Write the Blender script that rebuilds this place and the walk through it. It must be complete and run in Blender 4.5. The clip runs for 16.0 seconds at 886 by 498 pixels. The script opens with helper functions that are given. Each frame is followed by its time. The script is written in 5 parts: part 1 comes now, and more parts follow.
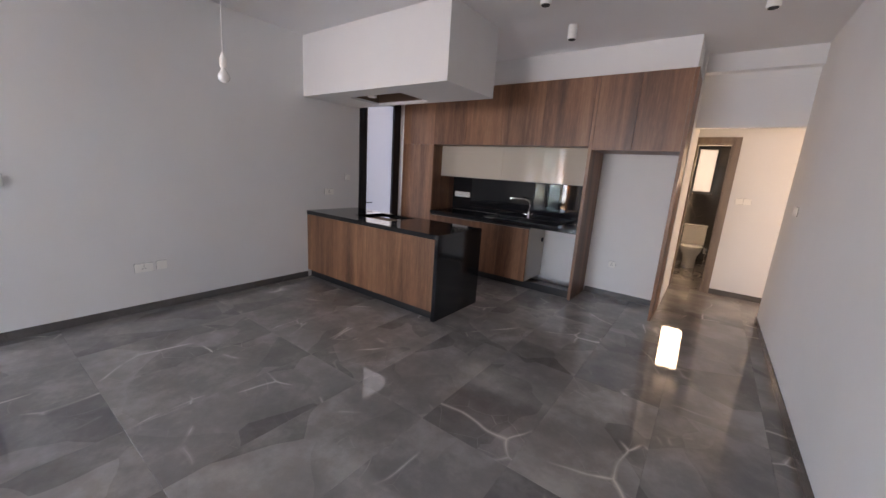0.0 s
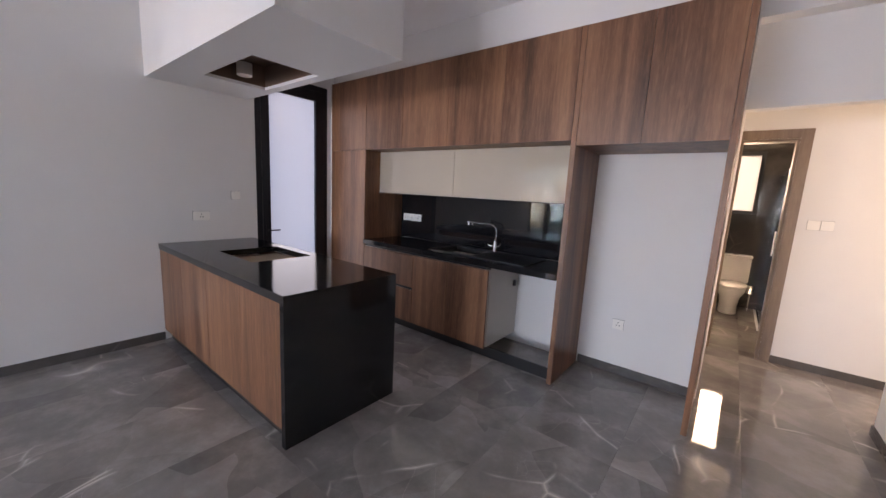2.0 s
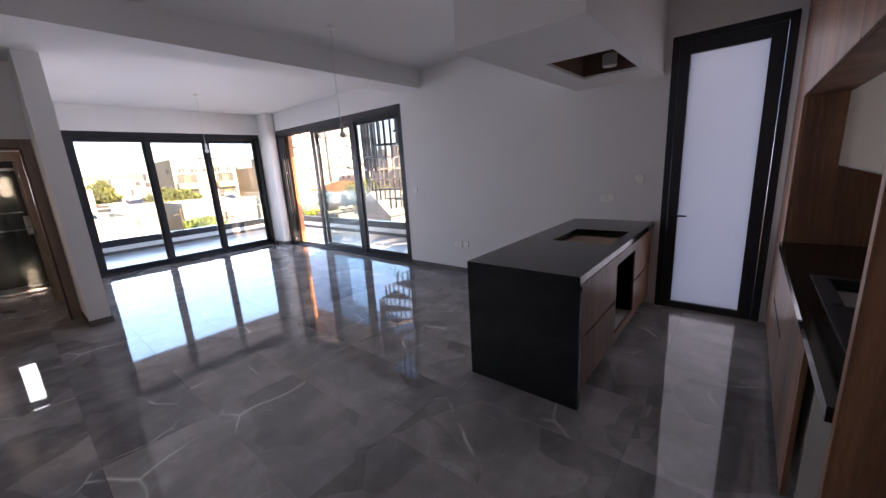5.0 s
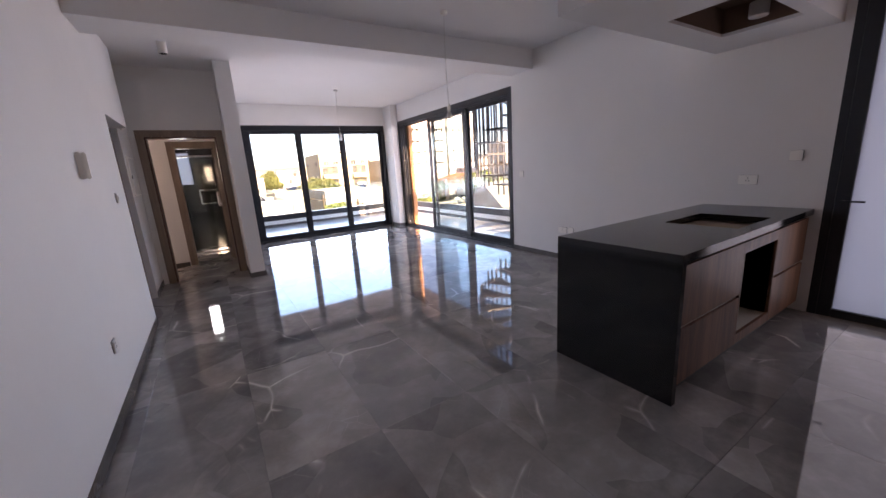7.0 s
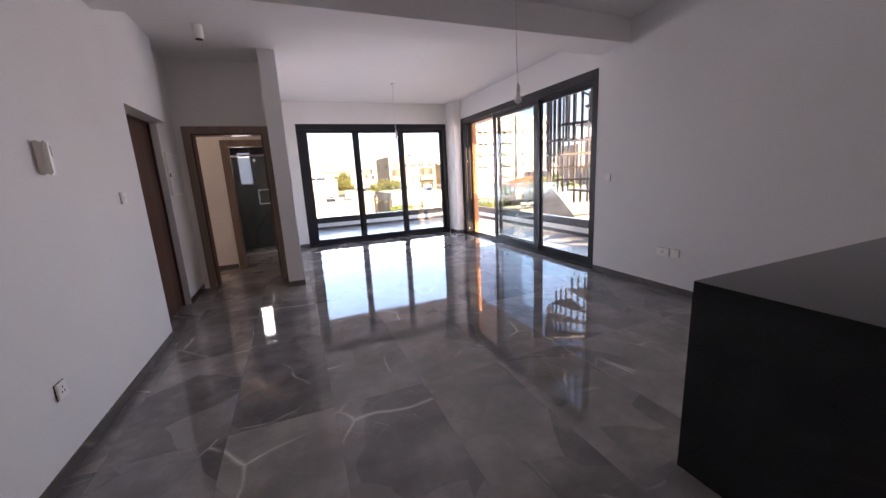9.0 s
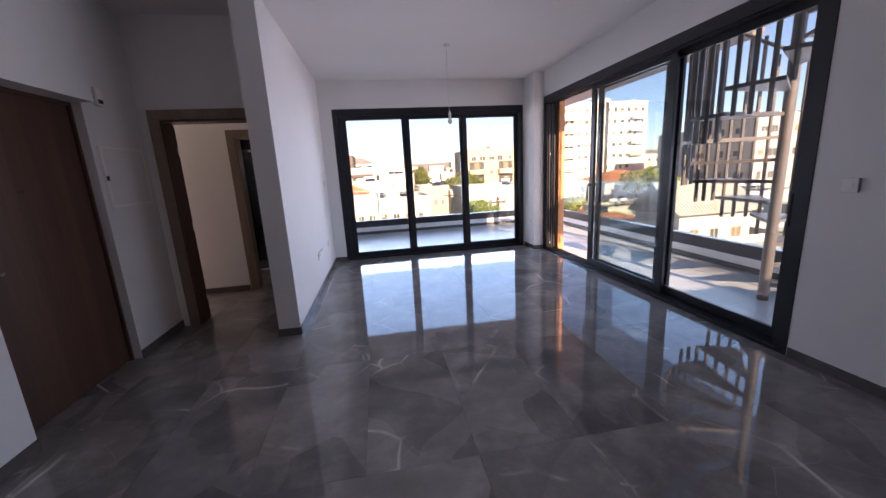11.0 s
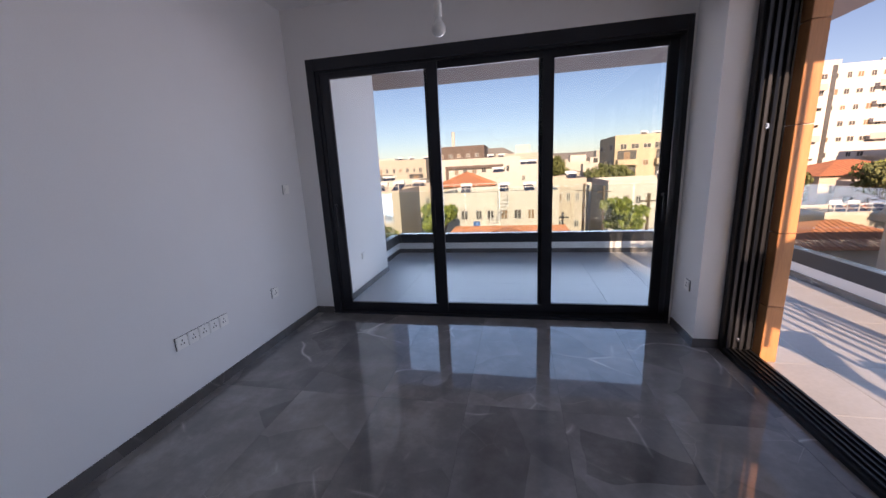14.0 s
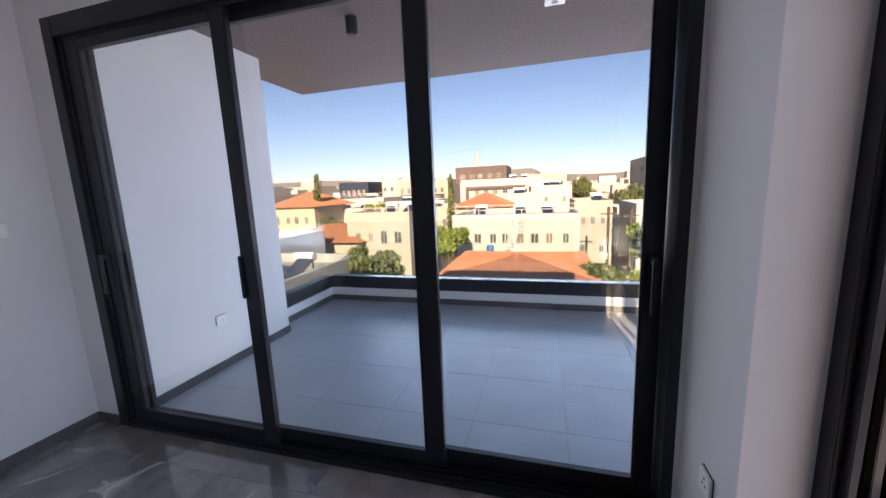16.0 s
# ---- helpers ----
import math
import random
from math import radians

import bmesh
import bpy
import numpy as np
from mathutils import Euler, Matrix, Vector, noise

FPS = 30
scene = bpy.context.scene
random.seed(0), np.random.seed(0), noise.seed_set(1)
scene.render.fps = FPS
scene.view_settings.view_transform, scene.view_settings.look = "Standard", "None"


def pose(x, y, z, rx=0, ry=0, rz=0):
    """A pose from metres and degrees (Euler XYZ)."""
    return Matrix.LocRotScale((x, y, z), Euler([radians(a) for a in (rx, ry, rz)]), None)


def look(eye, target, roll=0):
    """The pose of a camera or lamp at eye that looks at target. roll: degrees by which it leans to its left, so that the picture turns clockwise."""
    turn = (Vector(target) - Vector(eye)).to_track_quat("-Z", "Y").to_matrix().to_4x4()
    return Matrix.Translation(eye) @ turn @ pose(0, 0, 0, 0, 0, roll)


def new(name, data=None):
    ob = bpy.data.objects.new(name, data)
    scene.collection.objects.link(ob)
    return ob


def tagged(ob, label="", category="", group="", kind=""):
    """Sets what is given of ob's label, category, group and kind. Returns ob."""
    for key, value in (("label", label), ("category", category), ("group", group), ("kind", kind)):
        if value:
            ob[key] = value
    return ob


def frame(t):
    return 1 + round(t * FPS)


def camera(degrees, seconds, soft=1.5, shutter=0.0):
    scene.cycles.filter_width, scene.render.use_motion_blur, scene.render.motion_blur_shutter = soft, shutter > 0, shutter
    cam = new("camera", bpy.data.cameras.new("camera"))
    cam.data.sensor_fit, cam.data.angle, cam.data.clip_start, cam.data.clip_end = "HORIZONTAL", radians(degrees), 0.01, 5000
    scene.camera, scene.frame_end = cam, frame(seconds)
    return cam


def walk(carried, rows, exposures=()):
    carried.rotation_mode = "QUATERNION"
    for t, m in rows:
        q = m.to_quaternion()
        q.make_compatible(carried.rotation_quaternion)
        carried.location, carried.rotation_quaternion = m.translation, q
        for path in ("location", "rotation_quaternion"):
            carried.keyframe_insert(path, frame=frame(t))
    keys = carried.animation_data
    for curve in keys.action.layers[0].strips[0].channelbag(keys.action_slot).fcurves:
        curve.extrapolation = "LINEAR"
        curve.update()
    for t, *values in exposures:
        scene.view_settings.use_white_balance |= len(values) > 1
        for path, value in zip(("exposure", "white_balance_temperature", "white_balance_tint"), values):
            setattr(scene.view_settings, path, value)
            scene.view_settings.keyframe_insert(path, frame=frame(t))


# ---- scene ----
cam = camera(101.3, 16.0)
PATH = [
    (0, (0.197, 0.277, 1.558), (-0.946, 1.863, 1.135), 3.7),
    (0.5, (0.118, 0.651, 1.487), (-1.01, 2.252, 1.081), 3.6),
    (1, (0.001, 1.111, 1.501), (-1.122, 2.721, 1.117), 3.5),
    (1.5, (-0.047, 1.632, 1.505), (-1.178, 3.247, 1.167), 3.2),
    (2, (-0.091, 2.168, 1.521), (-1.313, 3.721, 1.209), 3.0),
    (2.5, (-0.114, 2.686, 1.494), (-1.673, 3.9, 1.187), 1.8),
    (3, (-0.055, 3.244, 1.454), (-1.972, 3.738, 1.166), -0.3),
    (3.5, (0.049, 3.658, 1.475), (-1.93, 3.57, 1.2), -1.5),
    (4, (0.095, 4.069, 1.521), (-1.784, 3.433, 1.266), -2.7),
    (4.5, (0.167, 4.46, 1.572), (-1.551, 3.473, 1.302), -3.1),
    (5, (0.202, 4.692, 1.619), (-1.287, 3.431, 1.178), -3.5),
    (7.3, (0.131, 4.878, 1.397), (-0.878, 3.2, 0.99), -3.3),
    (7.5, (0.088, 4.851, 1.364), (-0.916, 3.164, 0.982), -3.1),
    (8, (-0.068, 4.697, 1.368), (-1.019, 2.981, 0.98), -3.1),
    (8.5, (-0.183, 4.451, 1.371), (-1.037, 2.684, 0.989), -3.1),
    (9, (-0.374, 4.115, 1.423), (-1.098, 2.294, 1.021), -3.0),
    (9.2, (-0.452, 3.961, 1.456), (-1.126, 2.128, 1.022), -2.9),
    (11.3, (-1.391, 1.953, 1.503), (-1.607, 0.01, 1.081), -3.2),
    (11.5, (-1.493, 1.694, 1.513), (-1.625, -0.253, 1.078), -3.3),
    (12, (-1.774, 1.218, 1.535), (-1.665, -0.734, 1.113), -3.3),
    (12.5, (-2.091, 0.758, 1.552), (-1.755, -1.168, 1.13), -3.5),
    (13, (-2.28, 0.268, 1.567), (-1.884, -1.643, 1.133), -3.2),
    (13.5, (-2.479, -0.287, 1.544), (-2.066, -2.194, 1.105), -3.1),
    (14, (-2.583, -0.817, 1.516), (-2.18, -2.727, 1.083), -2.9),
    (14.5, (-2.724, -1.329, 1.529), (-2.324, -3.24, 1.095), -2.8),
    (15, (-2.917, -1.831, 1.524), (-2.52, -3.747, 1.114), -2.8),
    (15.5, (-3.184, -2.303, 1.55), (-2.783, -4.228, 1.187), -2.6),
    (16, (-3.421, -2.718, 1.525), (-2.874, -4.614, 1.201), -2.4),
]
EXPOSURES = [(0.0, 3.37, 8300, 27), (1.0, 3.67, 8150, 28), (1.5, 3.74, 8100, 28), (2.0, 3.72, 7950, 28), (2.5, 3.84, 7850, 29), (3.0, 4.0, 7800, 29), (3.3, 3.94, 7700, 29), (4.0, 3.28, 7550, 29), (4.5, 3.05, 7300, 29), (5.0, 2.9, 7400, 31), (7.5, 3.0, 7900, 35), (9.0, 2.8, 8100, 35), (11.5, 1.9, 7200, 36), (12.5, 1.75, 7250, 34), (14.0, 1.2, 7250, 33), (15.0, 1.33, 7250, 33), (16.0, 1.45, 7250, 32)]
walk(cam, [(t, look(eye, target, roll)) for t, eye, target, roll in PATH], exposures=EXPOSURES)

# ---- world and sun ----
SUN_UP, SUN_X, SUN_Y = 24.5, -0.12, 0.993
world = bpy.data.worlds.new("sky")
scene.world = world
world.use_nodes = True
wn = world.node_tree.nodes
sky = wn.new("ShaderNodeTexSky")
sky.sky_type = "NISHITA"
sky.sun_disc = False
sky.sun_elevation = radians(SUN_UP)
sky.sun_rotation = math.atan2(SUN_X, SUN_Y)
sky.air_density, sky.dust_density, sky.ozone_density = 0.9, 0.35, 2.2
wn["Background"].inputs[1].default_value = 0.062
world.node_tree.links.new(sky.outputs[0], wn["Background"].inputs[0])
sun = new("sun", bpy.data.lights.new("sun", "SUN"))
sun.data.energy, sun.data.angle, sun.data.color = 4.3, radians(0.5), (1.0, 0.80, 0.555)
c = math.cos(radians(SUN_UP))
sun.matrix_world = look((SUN_X * c * 30, SUN_Y * c * 30, math.sin(radians(SUN_UP)) * 30), (0, 0, 0))

# daylight of the openings and some added fill lamps; the room reaches from XW to XE, from YS to YN and up to H
XW, XE, YS, YN, H = -4.15, 0.87, -4.31, 5.55, 3.05
def area_light(name, eye, target, w, h, power, colour=(0.86, 0.92, 1.0)):
    lamp = new(name, bpy.data.lights.new(name, "AREA"))
    lamp.data.shape, lamp.data.size, lamp.data.size_y = "RECTANGLE", w, h
    lamp.data.energy, lamp.data.color = power, colour
    lamp.matrix_world = look(eye, target)
    return lamp

area_light("end_sky_light", (-3.15, -10.2, 2.2), (-3.15, 0, 2.2), 7.4, 4.2, 84, (0.34, 0.62, 1.0))
area_light("end_town_light", (-3.15, -10.3, 1.1), (-3.15, 0, 1.1), 7.4, 1.6, 70, (0.74, 0.83, 1.0))
area_light("side_sky_light", (-9.2, -0.9, 2.2), (0, -0.9, 2.2), 16.0, 4.2, 96, (0.34, 0.62, 1.0))
area_light("side_town_light", (-9.3, -0.9, 1.1), (0, -0.9, 1.1), 16.0, 1.6, 82, (0.74, 0.83, 1.0))
# fill lamps facing up from the balcony tiles, added to brighten the ceilings
area_light("end_tile_fill", (-2.26, -5.05, 0.03), (-2.26, -5.05, 3.0), 3.2, 1.0, 2.2, (0.90, 0.93, 1.0))
area_light("side_tile_fill", (-4.92, -1.9, 0.03), (-4.92, -1.9, 3.0), 1.0, 4.0, 3.4, (0.90, 0.93, 1.0))
area_light("service_door_light", (XW + 0.016, 4.445, 1.29), (0, 4.445, 1.29), 0.55, 2.4, 0.34, (0.84, 0.91, 1.0))
area_light("toilet_window_light", (-0.02, 9.2, 1.9), (0.2, 7, 1.2), 0.4, 0.85, 2.0, (1.0, 0.84, 0.62))
# fill lamp added to brighten the hall, at a made-up opening out of view
area_light("hall_fill_light", (3.27, 6.4, 1.5), (0, 6.3, 1.2), 0.9, 1.4, 3.2, (1.0, 0.84, 0.64))
area_light("bedroom_window_light", (2.75, -4.97, 1.5), (1.6, 0, 1.2), 1.6, 1.5, 8, (1.0, 0.91, 0.80))
area_light("bathroom_window_light", (0.53, -4.97, 1.76), (0.4, 0, 1.0), 0.22, 0.65, 1.1, (0.9, 0.95, 1.0))

# ---- materials ----
def nodes_of(name):
    m = bpy.data.materials.new(name)
    m.use_nodes = True
    nt = m.node_tree
    return m, nt, nt.nodes["Principled BSDF"], nt.nodes["Material Output"]

def coords(nt, scale=(1, 1, 1), shuffle=False):
    tc = nt.nodes.new("ShaderNodeTexCoord")
    mp = nt.nodes.new("ShaderNodeMapping")
    mp.inputs["Scale"].default_value = scale
    nt.links.new(tc.outputs["Object"], mp.inputs["Vector"])
    if shuffle:
        info = nt.nodes.new("ShaderNodeObjectInfo")
        mul = nt.nodes.new("ShaderNodeVectorMath")
        mul.operation = "MULTIPLY"
        mul.inputs[1].default_value = (61, 37, 23)
        nt.links.new(info.outputs["Random"], mul.inputs[0])
        nt.links.new(mul.outputs[0], mp.inputs["Location"])
    return mp.outputs[0]

def tex(nt, kind, vec, **values):
    n = nt.nodes.new(kind)
    for k, v in values.items():
        n.inputs[k.replace("_", " ")].default_value = v
    nt.links.new(vec, n.inputs["Vector"])
    return n

def ramp(nt, fac, stops):
    n = nt.nodes.new("ShaderNodeValToRGB")
    while len(n.color_ramp.elements) < len(stops):
        n.color_ramp.elements.new(0.5)
    for e, (p, col) in zip(n.color_ramp.elements, stops):
        e.position, e.color = p, (*col, 1)
    nt.links.new(fac, n.inputs[0])
    return n.outputs[0]

def mix(nt, fac, a, b, mode="MIX"):
    n = nt.nodes.new("ShaderNodeMix")
    n.data_type, n.blend_type = "RGBA", mode
    for sock, v in ((n.inputs[0], fac), (n.inputs[6], a), (n.inputs[7], b)):
        if isinstance(v, (int, float)):
            sock.default_value = v
        elif isinstance(v, tuple):
            sock.default_value = (*v, 1)
        else:
            nt.links.new(v, sock)
    return n.outputs[2]

def bump(nt, bsdf, height, strength, distance=0.01):
    n = nt.nodes.new("ShaderNodeBump")
    n.inputs["Strength"].default_value, n.inputs["Distance"].default_value = strength, distance
    nt.links.new(height, n.inputs["Height"])
    nt.links.new(n.outputs[0], bsdf.inputs["Normal"])

def plain(name, col, rough=0.5, metal=0.0, vary=0.12, scale=3.0, grain=60.0, relief=0.15, coat=0.0, shuffle=False):
    """A surface of one colour with soft stains, fine grain and slight relief."""
    m, nt, b, _ = nodes_of(name)
    v = coords(nt, shuffle=shuffle)
    big = tex(nt, "ShaderNodeTexNoise", v, Scale=scale, Detail=5, Roughness=0.6)
    small = tex(nt, "ShaderNodeTexNoise", v, Scale=grain, Detail=3)
    dark = tuple(x * (1 - vary) for x in col)
    light = tuple(min(1, x * (1 + vary)) for x in col)
    c1 = ramp(nt, big.outputs[0], ((0.3, dark), (0.7, light)))
    c2 = mix(nt, 0.25, c1, ramp(nt, small.outputs[0], ((0.35, dark), (0.65, light))))
    nt.links.new(c2, b.inputs["Base Color"])
    rr = nt.nodes.new("ShaderNodeMapRange")
    rr.inputs["To Min"].default_value, rr.inputs["To Max"].default_value = rough * 0.85, min(1, rough * 1.15)
    nt.links.new(big.outputs[0], rr.inputs[0])
    nt.links.new(rr.outputs[0], b.inputs["Roughness"])
    b.inputs["Metallic"].default_value = metal
    b.inputs["Coat Weight"].default_value = coat
    if relief:
        bump(nt, b, small.outputs[0], relief, 0.002)
    return m

def marble(name, dark, mid, pale, rough, scale=1.0, vein=0.75):
    """Polished grey stone: angular clouds and thin pale veins, other for each tile."""
    m, nt, b, _ = nodes_of(name)
    v = coords(nt, (scale, scale, scale), shuffle=True)
    warp = tex(nt, "ShaderNodeTexNoise", v, Scale=1.3, Detail=2, Roughness=0.5)
    vm = nt.nodes.new("ShaderNodeVectorMath")
    vm.operation = "MULTIPLY_ADD"
    vm.inputs[1].default_value = (0.34, 0.34, 0.34)
    nt.links.new(warp.outputs["Color"], vm.inputs[0])
    nt.links.new(v, vm.inputs[2])
    cells = tex(nt, "ShaderNodeTexVoronoi", vm.outputs[0], Scale=1.9)
    edges = nt.nodes.new("ShaderNodeTexVoronoi")
    edges.feature = "DISTANCE_TO_EDGE"
    edges.inputs["Scale"].default_value = 1.45
    nt.links.new(vm.outputs[0], edges.inputs["Vector"])
    fine = nt.nodes.new("ShaderNodeTexVoronoi")
    fine.feature = "DISTANCE_TO_EDGE"
    fine.inputs["Scale"].default_value = 4.1
    nt.links.new(vm.outputs[0], fine.inputs["Vector"])
    cloud = tex(nt, "ShaderNodeTexNoise", v, Scale=2.6, Detail=8, Roughness=0.65)
    sep = nt.nodes.new("ShaderNodeSeparateColor")
    nt.links.new(cells.outputs["Color"], sep.inputs[0])
    c1 = ramp(nt, sep.outputs[0], ((0.0, dark), (0.55, mid), (1.0, tuple(x * 1.25 for x in mid))))
    c2 = mix(nt, 0.46, c1, ramp(nt, cloud.outputs[0], ((0.32, dark), (0.5, mid), (0.66, pale))))
    breaks = tex(nt, "ShaderNodeTexNoise", v, Scale=1.7, Detail=3)
    on = ramp(nt, breaks.outputs[0], ((0.53, (0, 0, 0)), (0.64, (1, 1, 1))))
    v1 = ramp(nt, edges.outputs[0], ((0.0, (1, 1, 1)), (0.007, (0.45, 0.45, 0.45)), (0.022, (0, 0, 0))))
    v2 = ramp(nt, fine.outputs[0], ((0.0, (0.28, 0.28, 0.28)), (0.008, (0, 0, 0))))
    both = mix(nt, 1.0, v1, v2, "ADD")
    lines = mix(nt, 1.0, both, on, "MULTIPLY")
    sc = mix(nt, 1.0, lines, (vein, vein, vein), "MULTIPLY")
    c3 = mix(nt, sc, c2, (min(1, pale[0] * 2.0), min(1, pale[1] * 1.97), min(1, pale[2] * 1.9)))
    info = nt.nodes.new("ShaderNodeObjectInfo")
    tone = ramp(nt, info.outputs["Random"], ((0.0, (0.80, 0.80, 0.81)), (0.5, (0.97, 0.96, 0.95)), (1.0, (1.0, 0.99, 0.97))))
    c4 = mix(nt, 1.0, c3, tone, "MULTIPLY")
    nt.links.new(c4, b.inputs["Base Color"])
    smear = tex(nt, "ShaderNodeTexNoise", v, Scale=5.0, Detail=6)
    rr = nt.nodes.new("ShaderNodeMapRange")
    rr.inputs["To Min"].default_value, rr.inputs["To Max"].default_value = rough * 0.6, rough * 1.5
    nt.links.new(smear.outputs[0], rr.inputs[0])
    nt.links.new(rr.outputs[0], b.inputs["Roughness"])
    b.inputs["Specular IOR Level"].default_value = 0.7
    wave = tex(nt, "ShaderNodeTexNoise", v, Scale=1.6, Detail=1)
    bump(nt, b, wave.outputs[0], 0.10, 0.01)
    return m

def wood(name, dark, mid, pale, rough=0.42, along="z", scale=1.0):
    """Veneer with long grain streaks and pores."""
    m, nt, b, _ = nodes_of(name)
    k = {"x": (0.35, 7, 7), "y": (7, 0.35, 7), "z": (7, 7, 0.35)}[along]
    v = coords(nt, tuple(scale * x for x in k), shuffle=True)
    streak = tex(nt, "ShaderNodeTexNoise", v, Scale=1.6, Detail=7, Roughness=0.62, Distortion=0.7)
    short = {"x": (3.2, 30, 30), "y": (30, 3.2, 30), "z": (30, 30, 3.2)}[along]
    fine = tex(nt, "ShaderNodeTexNoise", coords(nt, tuple(scale * x for x in short), shuffle=True), Scale=3.0, Detail=5, Roughness=0.75)
    band = tex(nt, "ShaderNodeTexNoise", v, Scale=0.55, Detail=3, Distortion=1.2)
    c1 = ramp(nt, streak.outputs[0], ((0.36, dark), (0.5, mid), (0.66, pale)))
    c2 = mix(nt, 0.40, c1, ramp(nt, fine.outputs[0], ((0.36, dark), (0.52, mid), (0.66, pale))))
    c3 = mix(nt, 0.38, c2, ramp(nt, band.outputs[0], ((0.36, dark), (0.64, pale))))
    nt.links.new(c3, b.inputs["Base Color"])
    b.inputs["Roughness"].default_value = rough
    bump(nt, b, fine.outputs[0], 0.12, 0.002)
    return m

def glass(name, tint=(0.93, 0.97, 0.97)):
    m, nt, b, out = nodes_of(name)
    nt.nodes.remove(b)
    clear = nt.nodes.new("ShaderNodeBsdfTransparent")
    clear.inputs[0].default_value = (*tint, 1)
    gloss = nt.nodes.new("ShaderNodeBsdfGlossy")
    gloss.inputs["Roughness"].default_value = 0.0
    lw = nt.nodes.new("ShaderNodeLayerWeight")
    lw.inputs[0].default_value = 0.5
    steep = nt.nodes.new("ShaderNodeMath")
    steep.operation = "POWER"
    steep.inputs[1].default_value = 4.0
    nt.links.new(lw.outputs["Facing"], steep.inputs[0])
    fr = nt.nodes.new("ShaderNodeMapRange")
    fr.inputs["To Min"].default_value, fr.inputs["To Max"].default_value = 0.035, 0.75
    nt.links.new(steep.outputs[0], fr.inputs[0])
    mx = nt.nodes.new("ShaderNodeMixShader")
    nt.links.new(fr.outputs[0], mx.inputs[0])
    nt.links.new(clear.outputs[0], mx.inputs[1])
    nt.links.new(gloss.outputs[0], mx.inputs[2])
    nt.links.new(mx.outputs[0], out.inputs[0])
    return m

def frosted(name):
    m, nt, b, out = nodes_of(name)
    tr = nt.nodes.new("ShaderNodeBsdfTranslucent")
    tr.inputs[0].default_value = (0.32, 0.33, 0.35, 1)
    b.inputs["Base Color"].default_value = (0.8, 0.83, 0.86, 1)
    b.inputs["Roughness"].default_value = 0.35
    v = coords(nt)
    n = tex(nt, "ShaderNodeTexNoise", v, Scale=180, Detail=2)
    bump(nt, b, n.outputs[0], 0.1, 0.001)
    mx = nt.nodes.new("ShaderNodeMixShader")
    mx.inputs[0].default_value = 0.25
    nt.links.new(tr.outputs[0], mx.inputs[1])
    nt.links.new(b.outputs[0], mx.inputs[2])
    nt.links.new(mx.outputs[0], out.inputs[0])
    return m

WALL = plain("wall_paint", (0.79, 0.78, 0.76), 0.75, vary=0.03, scale=1.2, grain=140, relief=0.25)
CEIL = plain("ceiling_paint", (0.85, 0.84, 0.83), 0.85, vary=0.025, scale=1.0, grain=120, relief=0.15)
OUTWALL = plain("render_white", (0.78, 0.77, 0.75), 0.8, vary=0.05, scale=1.6, grain=90, relief=0.4)
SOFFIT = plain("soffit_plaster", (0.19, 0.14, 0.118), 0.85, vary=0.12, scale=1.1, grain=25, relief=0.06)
FLOOR = marble("floor_marble", (0.140, 0.128, 0.122), (0.275, 0.256, 0.244), (0.50, 0.470, 0.445), 0.032, vein=0.68)
SKIRT = marble("skirting_marble", (0.075, 0.07, 0.066), (0.11, 0.102, 0.098), (0.18, 0.17, 0.16), 0.22, vein=0.4)
GROUT = plain("grout", (0.10, 0.093, 0.088), 0.9)
BALJOINT = plain("balcony_joint", (0.17, 0.168, 0.165), 0.9)
BALTILE = plain("balcony_tile", (0.375, 0.385, 0.40), 0.33, vary=0.12, scale=2.5, grain=40, relief=0.1, shuffle=True)
WALNUT = wood("walnut_veneer", (0.048, 0.018, 0.009), (0.190, 0.078, 0.039), (0.39, 0.188, 0.098), 0.40, scale=0.8)
DARKDOOR = wood("dark_brown_door", (0.045, 0.018, 0.012), (0.09, 0.038, 0.024), (0.14, 0.065, 0.04), 0.4)
TAUPE = wood("taupe_casing_wood", (0.16, 0.115, 0.085), (0.25, 0.185, 0.14), (0.34, 0.26, 0.2), 0.5)
ORANGE = wood("oiled_cedar", (0.30, 0.12, 0.045), (0.46, 0.20, 0.075), (0.58, 0.28, 0.11), 0.5)
BLACK = plain("black_stone", (0.011, 0.011, 0.012), 0.09, vary=0.3, scale=6, grain=220, relief=0.02)
BLACKGLASS = plain("black_glass_splashback", (0.008, 0.008, 0.009), 0.03, vary=0.05, relief=0)
CREAMGLASS = plain("cream_lacquered_glass", (0.47, 0.41, 0.33), 0.06, vary=0.02, relief=0)
MELAMINE = plain("cream_melamine", (0.62, 0.58, 0.52), 0.45, vary=0.03, grain=90, relief=0.05)
PLINTH = plain("black_plinth", (0.012, 0.012, 0.013), 0.35, vary=0.15)
SINKMAT = plain("black_composite", (0.012, 0.012, 0.012), 0.4, vary=0.25, grain=300, relief=0.1)
CHROME = plain("chrome", (0.85, 0.86, 0.88), 0.07, 1.0, vary=0.02, relief=0)
ALU = plain("anthracite_aluminium", (0.017, 0.019, 0.024), 0.38, 0.25, vary=0.12, scale=4, grain=200, relief=0.05)
GASKET = plain("rubber_gasket", (0.01, 0.01, 0.01), 0.7)
CLEAR = glass("clear_glass", (0.86, 0.915, 0.925))
RAILGLASS = glass("rail_glass", (0.90, 0.96, 0.95))
MILK = frosted("frosted_glass")
PLASTIC = plain("white_plastic", (0.90, 0.88, 0.83), 0.3, vary=0.02, relief=0.02)
SLOT = plain("socket_slot", (0.02, 0.02, 0.02), 0.6)
CERAMIC = plain("white_ceramic", (0.82, 0.81, 0.79), 0.12, vary=0.02, relief=0)
